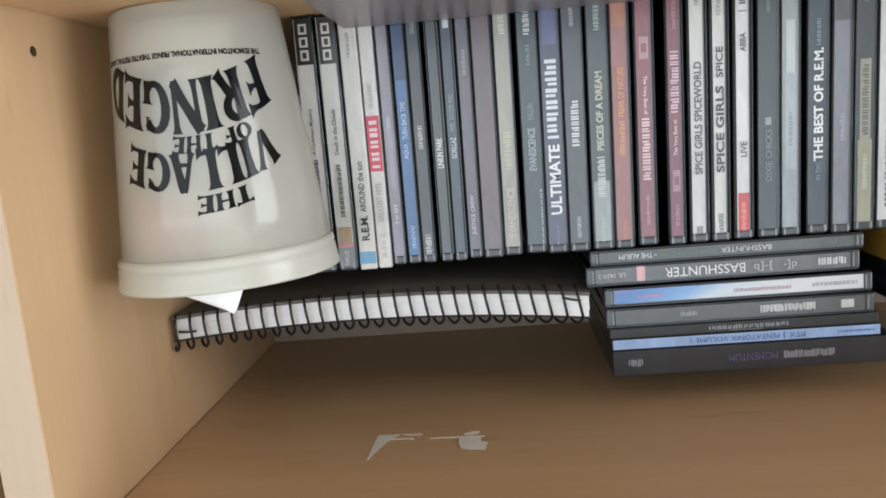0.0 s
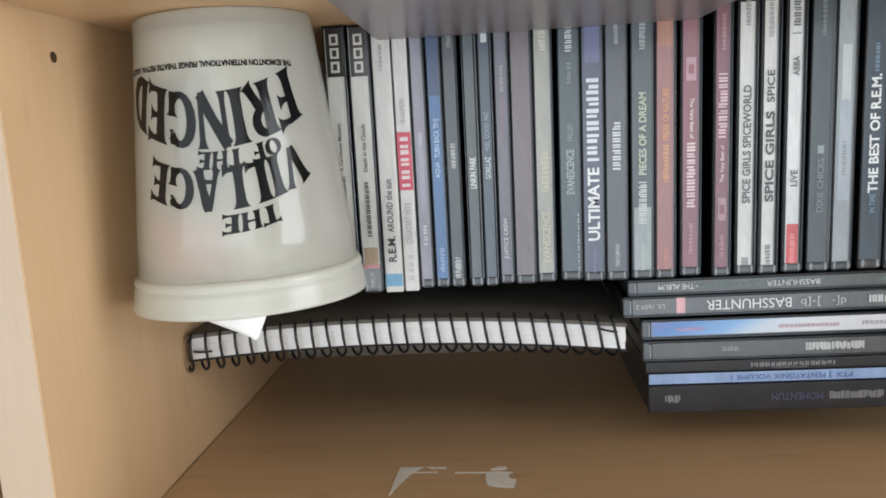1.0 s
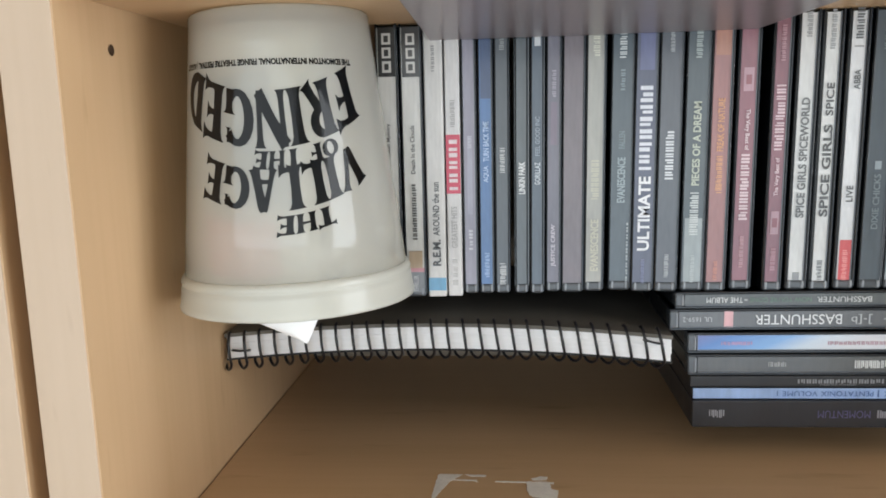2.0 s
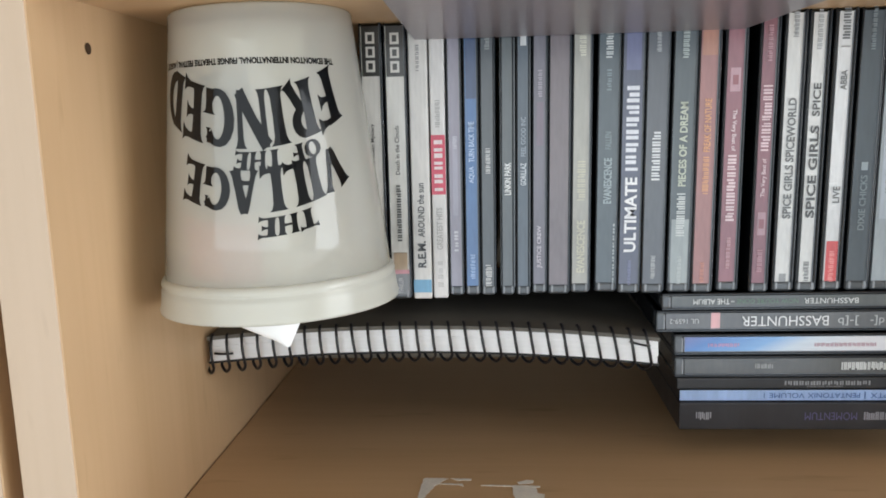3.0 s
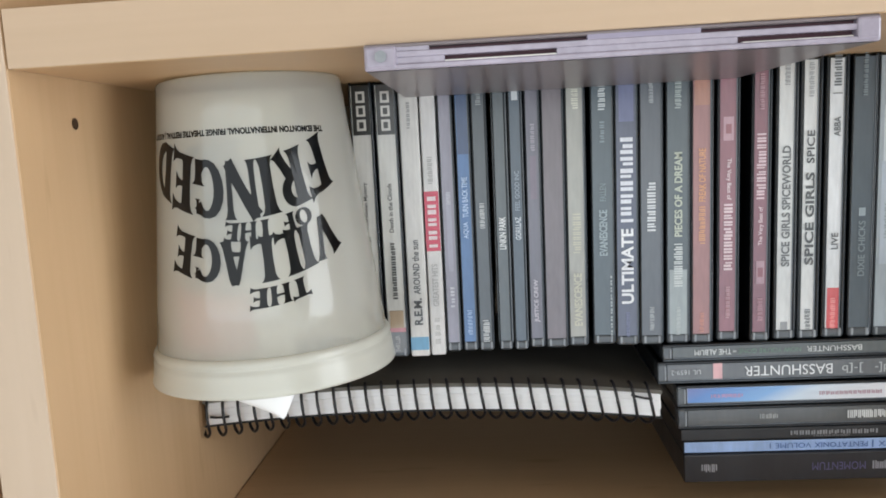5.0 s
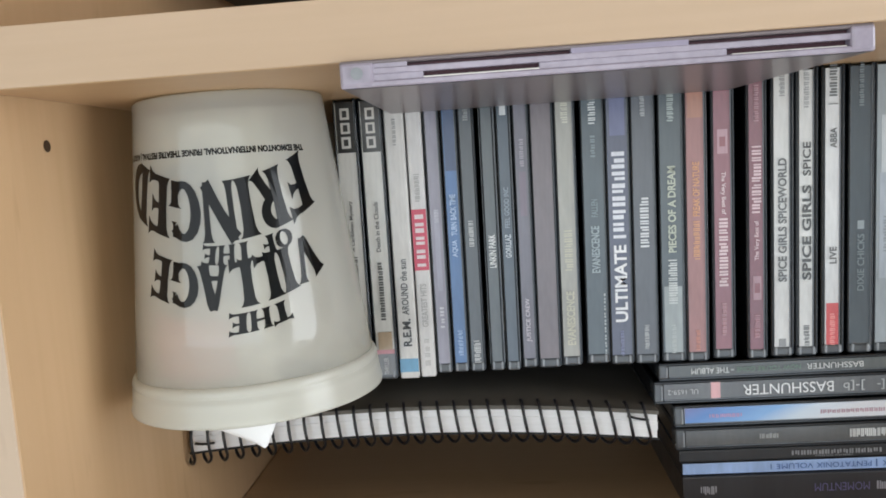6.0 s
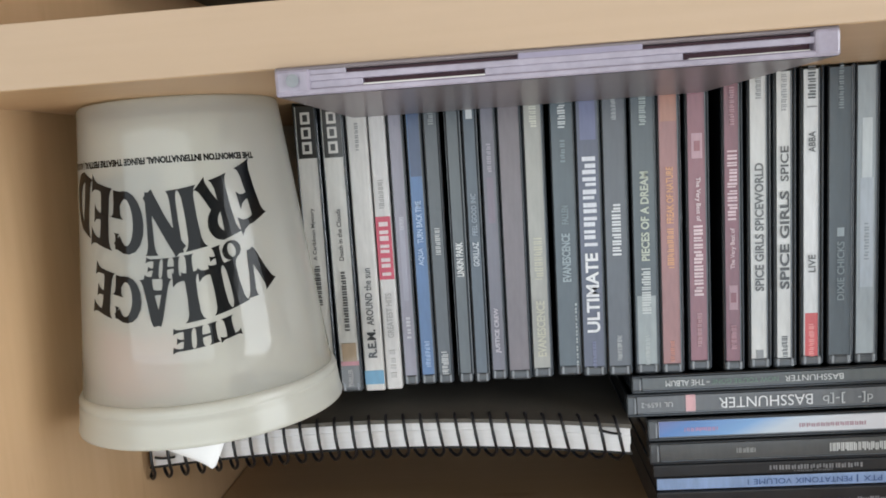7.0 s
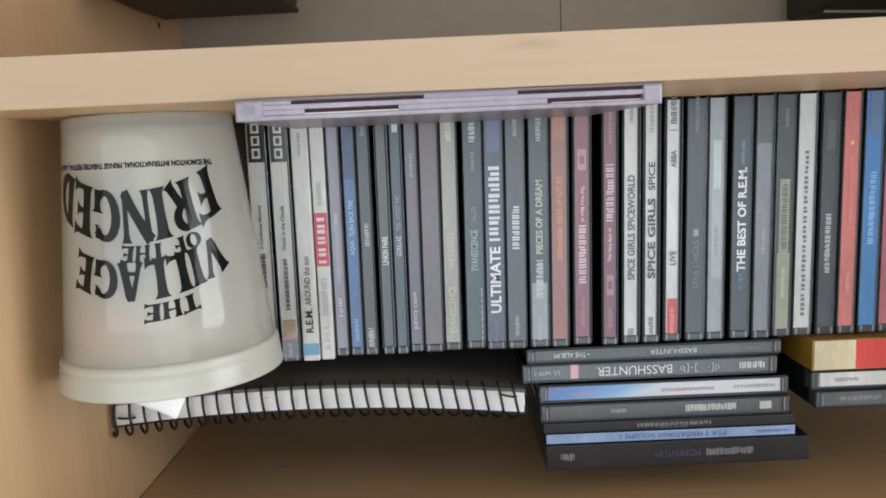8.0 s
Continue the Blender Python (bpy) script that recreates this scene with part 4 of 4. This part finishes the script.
def pen_letter(ch):
    """The strokes of one wedge-serif capital, one unit high, and its width."""
    if ch == "I":
        return [stem(0.19, 0, 0.19, 1, 0.27)], 0.38
    if ch == "F":
        return [stem(0.19, 0, 0.19, 1, 0.27), arm(0.19, 0.66, 0.93), arm(0.19, 0.54, 0.52)], 0.66
    if ch == "E":
        return [stem(0.19, 0, 0.19, 1, 0.27), arm(0.19, 0.64, 0.94), arm(0.19, 0.54, 0.52), arm(0.19, 0.68, 0.06)], 0.68
    if ch == "L":
        return [stem(0.19, 0, 0.19, 1, 0.27), arm(0.19, 0.62, 0.06)], 0.62
    if ch == "T":
        return [stem(0.34, 0, 0.34, 1, 0.27, 1.7, 1.0), arm(0.34, 0.68, 0.94), arm(0.34, 0.0, 0.94)], 0.68
    if ch == "H":
        return [stem(0.17, 0, 0.17, 1, 0.21), stem(0.63, 0, 0.63, 1, 0.21), arm(0.17, 0.63, 0.5, 0.11, 1.0)], 0.80
    if ch == "N":
        return [stem(0.13, 0, 0.13, 1, 0.14, 1.9, 1.2), stem(0.10, 0.98, 0.70, 0.02, 0.25, 1.1, 1.0), stem(0.69, 0, 0.69, 1, 0.14, 0.9, 1.9)], 0.82
    if ch == "V":
        return [stem(0.38, 0.0, 0.13, 1, 0.25, 0.7, 1.5), stem(0.40, 0.0, 0.66, 1, 0.15, 0.9, 1.9)], 0.78
    if ch == "A":
        return [stem(0.13, 0, 0.38, 1, 0.14, 1.9, 0.8), stem(0.66, 0, 0.40, 1, 0.25, 1.5, 0.7), arm(0.22, 0.56, 0.30, 0.10, 1.0)], 0.78
    if ch == "O":
        return [bow(0.40, 0.5, 0.29, 0.44, 0, 360, 0.24, 0.10)], 0.80
    if ch == "D":
        return [stem(0.19, 0, 0.19, 1, 0.27), bow(0.22, 0.5, 0.42, 0.44, -90, 90, 0.25, 0.11)], 0.76
    if ch == "R":
        return [stem(0.19, 0, 0.19, 1, 0.27), bow(0.26, 0.71, 0.27, 0.235, -90, 90, 0.22, 0.10), stem(0.36, 0.50, 0.64, 0.0, 0.22, 0.9, 1.6)], 0.74
    if ch == "G":
        return [bow(0.42, 0.5, 0.31, 0.44, 42, 318, 0.25, 0.11), stem(0.65, 0.02, 0.65, 0.46, 0.20, 1.0, 1.9), stem(0.66, 0.70, 0.66, 0.96, 0.07, 2.4, 1.0)], 0.80
    return [], 0.36


def pen_words(words, place, length, height, cut):
    """Wedge-serif capitals fitted to a length and height, and split to bend with the wall."""
    strips, at = [], 0.0
    for ch in words:
        strokes_of, wide = pen_letter(ch)
        strips += [(at, strip) for strip in strokes_of]
        at += wide + 0.02
    bm = bmesh.new()
    for k, (x, strip) in enumerate(strips):
        for quad in strip:
            bm.faces.new([bm.verts.new(((x + u) / at * length, v * height, 0.000012 * (k % 4))) for u, v in quad])
    u = cut
    while u < length:
        bmesh.ops.bisect_plane(bm, geom=bm.verts[:] + bm.edges[:] + bm.faces[:], plane_co=(u, 0, 0), plane_no=(1, 0, 0))
        u += cut
    for v in bm.verts:
        fan = 1.0 + 0.10 * (v.co.y / height - 0.5)
        seat = Vector(place(length / 2 + (v.co.x - length / 2) * fan, v.co.y))
        out = Vector((seat.x, seat.y, 0)).normalized()
        v.co = seat + out * v.co.z
    bmesh.ops.recalc_face_normals(bm, faces=bm.faces)
    return bm


def cup_words(words, turn, z, length, tall):
    part("lettering", pen_words(words, on_cup(radians(turn), z, length), length, tall, 0.0016), cup_ink, cup_wall)


cup_words("FRINGED", 2.4, 0.0303, 0.0722, 0.0203)
cup_words("OF THE", 19.5, 0.0516, 0.0300, 0.0064)
cup_words("VILLAGE", 10.8, 0.0578, 0.0598, 0.0152)
cup_words("THE", 21.5, 0.0748, 0.0195, 0.0068)
small = "THE EDMONTON INTERNATIONAL FRINGE THEATRE FESTIVAL | AUGUST"
part("lettering", lettering(small, lambda u, v: on_cup(radians(1.0), 0.0184 + 0.0125 * (radians(1.0) - (u - 0.038) / 0.0385 - radians(7)) ** 2 + 0.0012 * (0.5 - u / 0.076), 0.076)(u, v), 0.076, 0.0029, 0.05, 0.0016), cup_ink, cup_wall)

# papers in the cup: one slip shows over the rim
slips = base("paper_slips", pose(CX, CY, 0.0045), "white, pink and teal paper slips standing in the cup", "paper")


def slip(pts, y, bow, material, name):
    bm = bmesh.new()
    n = 10
    a, b, c, d = [Vector(p) for p in pts]
    grid = []
    for i in range(n + 1):
        row = []
        for j in range(n + 1):
            s, t = i / n, j / n
            p = (a * (1 - s) + b * s) * (1 - t) + (d * (1 - s) + c * s) * t
            row.append(bm.verts.new((p.x, y + bow * (1 - (2 * s - 1) ** 2), p.y)))
        grid.append(row)
    for i in range(n):
        for j in range(n):
            bm.faces.new((grid[i][j], grid[i + 1][j], grid[i + 1][j + 1], grid[i][j + 1]))
    made = bmesh.ops.extrude_face_region(bm, geom=bm.faces[:])
    bmesh.ops.translate(bm, vec=(0, -0.0002, 0), verts=[v for v in made["geom"] if isinstance(v, bmesh.types.BMVert)])
    part(name, bm, material, slips, smooth=True)


slip([(-0.020, 0.004), (0.022, 0.004), (0.016, 0.1010), (-0.016, 0.1010)], 0.0225, 0.006, slip_paper, "slip")
slip([(-0.0200, 0.1030), (0.0215, 0.1030), (0.0150, 0.1172), (0.0140, 0.1174)], 0.0392, 0.002, slip_paper, "slip_corner")
slip([(-0.021, 0.022), (0.004, 0.018), (0.010, 0.070), (-0.013, 0.064)], 0.0260, 0.0085, teal_paper, "teal_slip")
slip([(-0.024, 0.070), (0.002, 0.074), (0.004, 0.095), (-0.024, 0.093)], 0.0295, 0.0085, pink_paper, "pink_slip")

# ---- spiral notebook sagging over the gap ----
NX0, NX1, NY, ND = 0.0016, 0.2112, -0.1168, 0.148
notebook = base("spiral_notebook", pose(NX0, NY, 0.0), "coil-bound notebook with grey card covers, sagging", "notebook")
NL = NX1 - NX0


def sag(x):
    s = (x / NL - 0.50) / 0.50
    return 0.1360 + 0.0056 * s * s + 0.0010 * s


def bent_slab(z0, z1, y0, y1, x0, x1, n=28):
    bm = bmesh.new()
    rings = []
    for k in range(n + 1):
        x = x0 + (x1 - x0) * k / n
        z = sag(x)
        rings.append([bm.verts.new(p) for p in ((x, y0, z + z0), (x, y1, z + z0), (x, y1, z + z1), (x, y0, z + z1))])
    for a, b in zip(rings, rings[1:]):
        for k in range(4):
            bm.faces.new((a[k], a[(k + 1) % 4], b[(k + 1) % 4], b[k]))
    bm.faces.new(rings[0][::-1])
    bm.faces.new(rings[-1])
    bmesh.ops.recalc_face_normals(bm, faces=bm.faces)
    return bm


part("cover", bent_slab(-0.0006, 0.0011, -ND, 0.0010, 0, NL), cover_grey, notebook)
for k in range(3):
    part("page_block", bent_slab(0.0012 + 0.0035 * k, 0.0012 + 0.0035 * k + 0.0035 - 0.00002, -ND + 0.001, random.uniform(-0.0005, 0.0003), 0.0006, NL - random.uniform(0.0003, 0.0010)), page_paper, notebook)
part("cover", bent_slab(0.0118, 0.0127, -ND, 0.0003, 0, NL), cover_black, notebook, "black back cover")
COILS = 28
ring = []
for k in range(29):
    a = -110 + 340 * k / 28
    x = 0.0016 * (a - 40) / 150 if a < 40 else -0.0060 * min(1.0, (a - 40) / 90)
    ring.append((x, -0.0006 + 0.0046 * math.cos(radians(a)), 0.0092 * math.sin(radians(a))))
coil_mesh = mesh_of("coil", tube(ring, 0.00072, 6), wire_black, True)
for k in range(COILS):
    x = 0.0035 + (NL - 0.008) * k / (COILS - 1)
    coil = new("coil", coil_mesh)
    coil.parent = notebook
    coil.matrix_basis = pose(x, 0, sag(x) + 0.0054 + 0.0032 * (1 - x / NL), 0, 6 * x / NL + random.uniform(-1.5, 1.5), random.uniform(-3, 3))
for x0, d in ((0.0035, 1), (NL - 0.0045, -1)):
    part("coil_end", tube([(x0 + d * s * 0.009, 0.0014 + 0.0012 * math.sin(s * 3.1), sag(x0) + 0.0035 - 0.0022 * s * (d < 0) + 0.004 * (d > 0)) for s in [i / 8 for i in range(9)]], 0.00058), wire_black, notebook, smooth=True)

# ---- things in the compartment below ----
LOW = -0.26
speaker = base("black_box", pose(0.0452, -0.185, LOW, 0, 0, 2), "matt black box standing on the lower shelf", "box")
part("body", box(-0.042, 0.042, -0.0525, 0.070, 0.0, 0.190, 0.002, 2), dark_device, speaker)
part("lid", box(-0.0425, 0.0425, -0.0530, 0.0705, 0.190, 0.1935, 0.0008), dark_device, speaker)
device = base("black_device", pose(0.470, -0.20, LOW), "black plastic device with a cable on the lower shelf", "device")
part("body", box(-0.065, 0.10, -0.07, 0.07, 0.0, 0.208, 0.003, 2), dark_device, device)
part("cable", tube([(-0.063 + 0.17 * s, -0.02 + 0.03 * s, 0.2095 + 0.004 * math.sin(3.1 * s)) for s in [i / 14 for i in range(15)]], 0.0009), cable_grey, device, smooth=True)
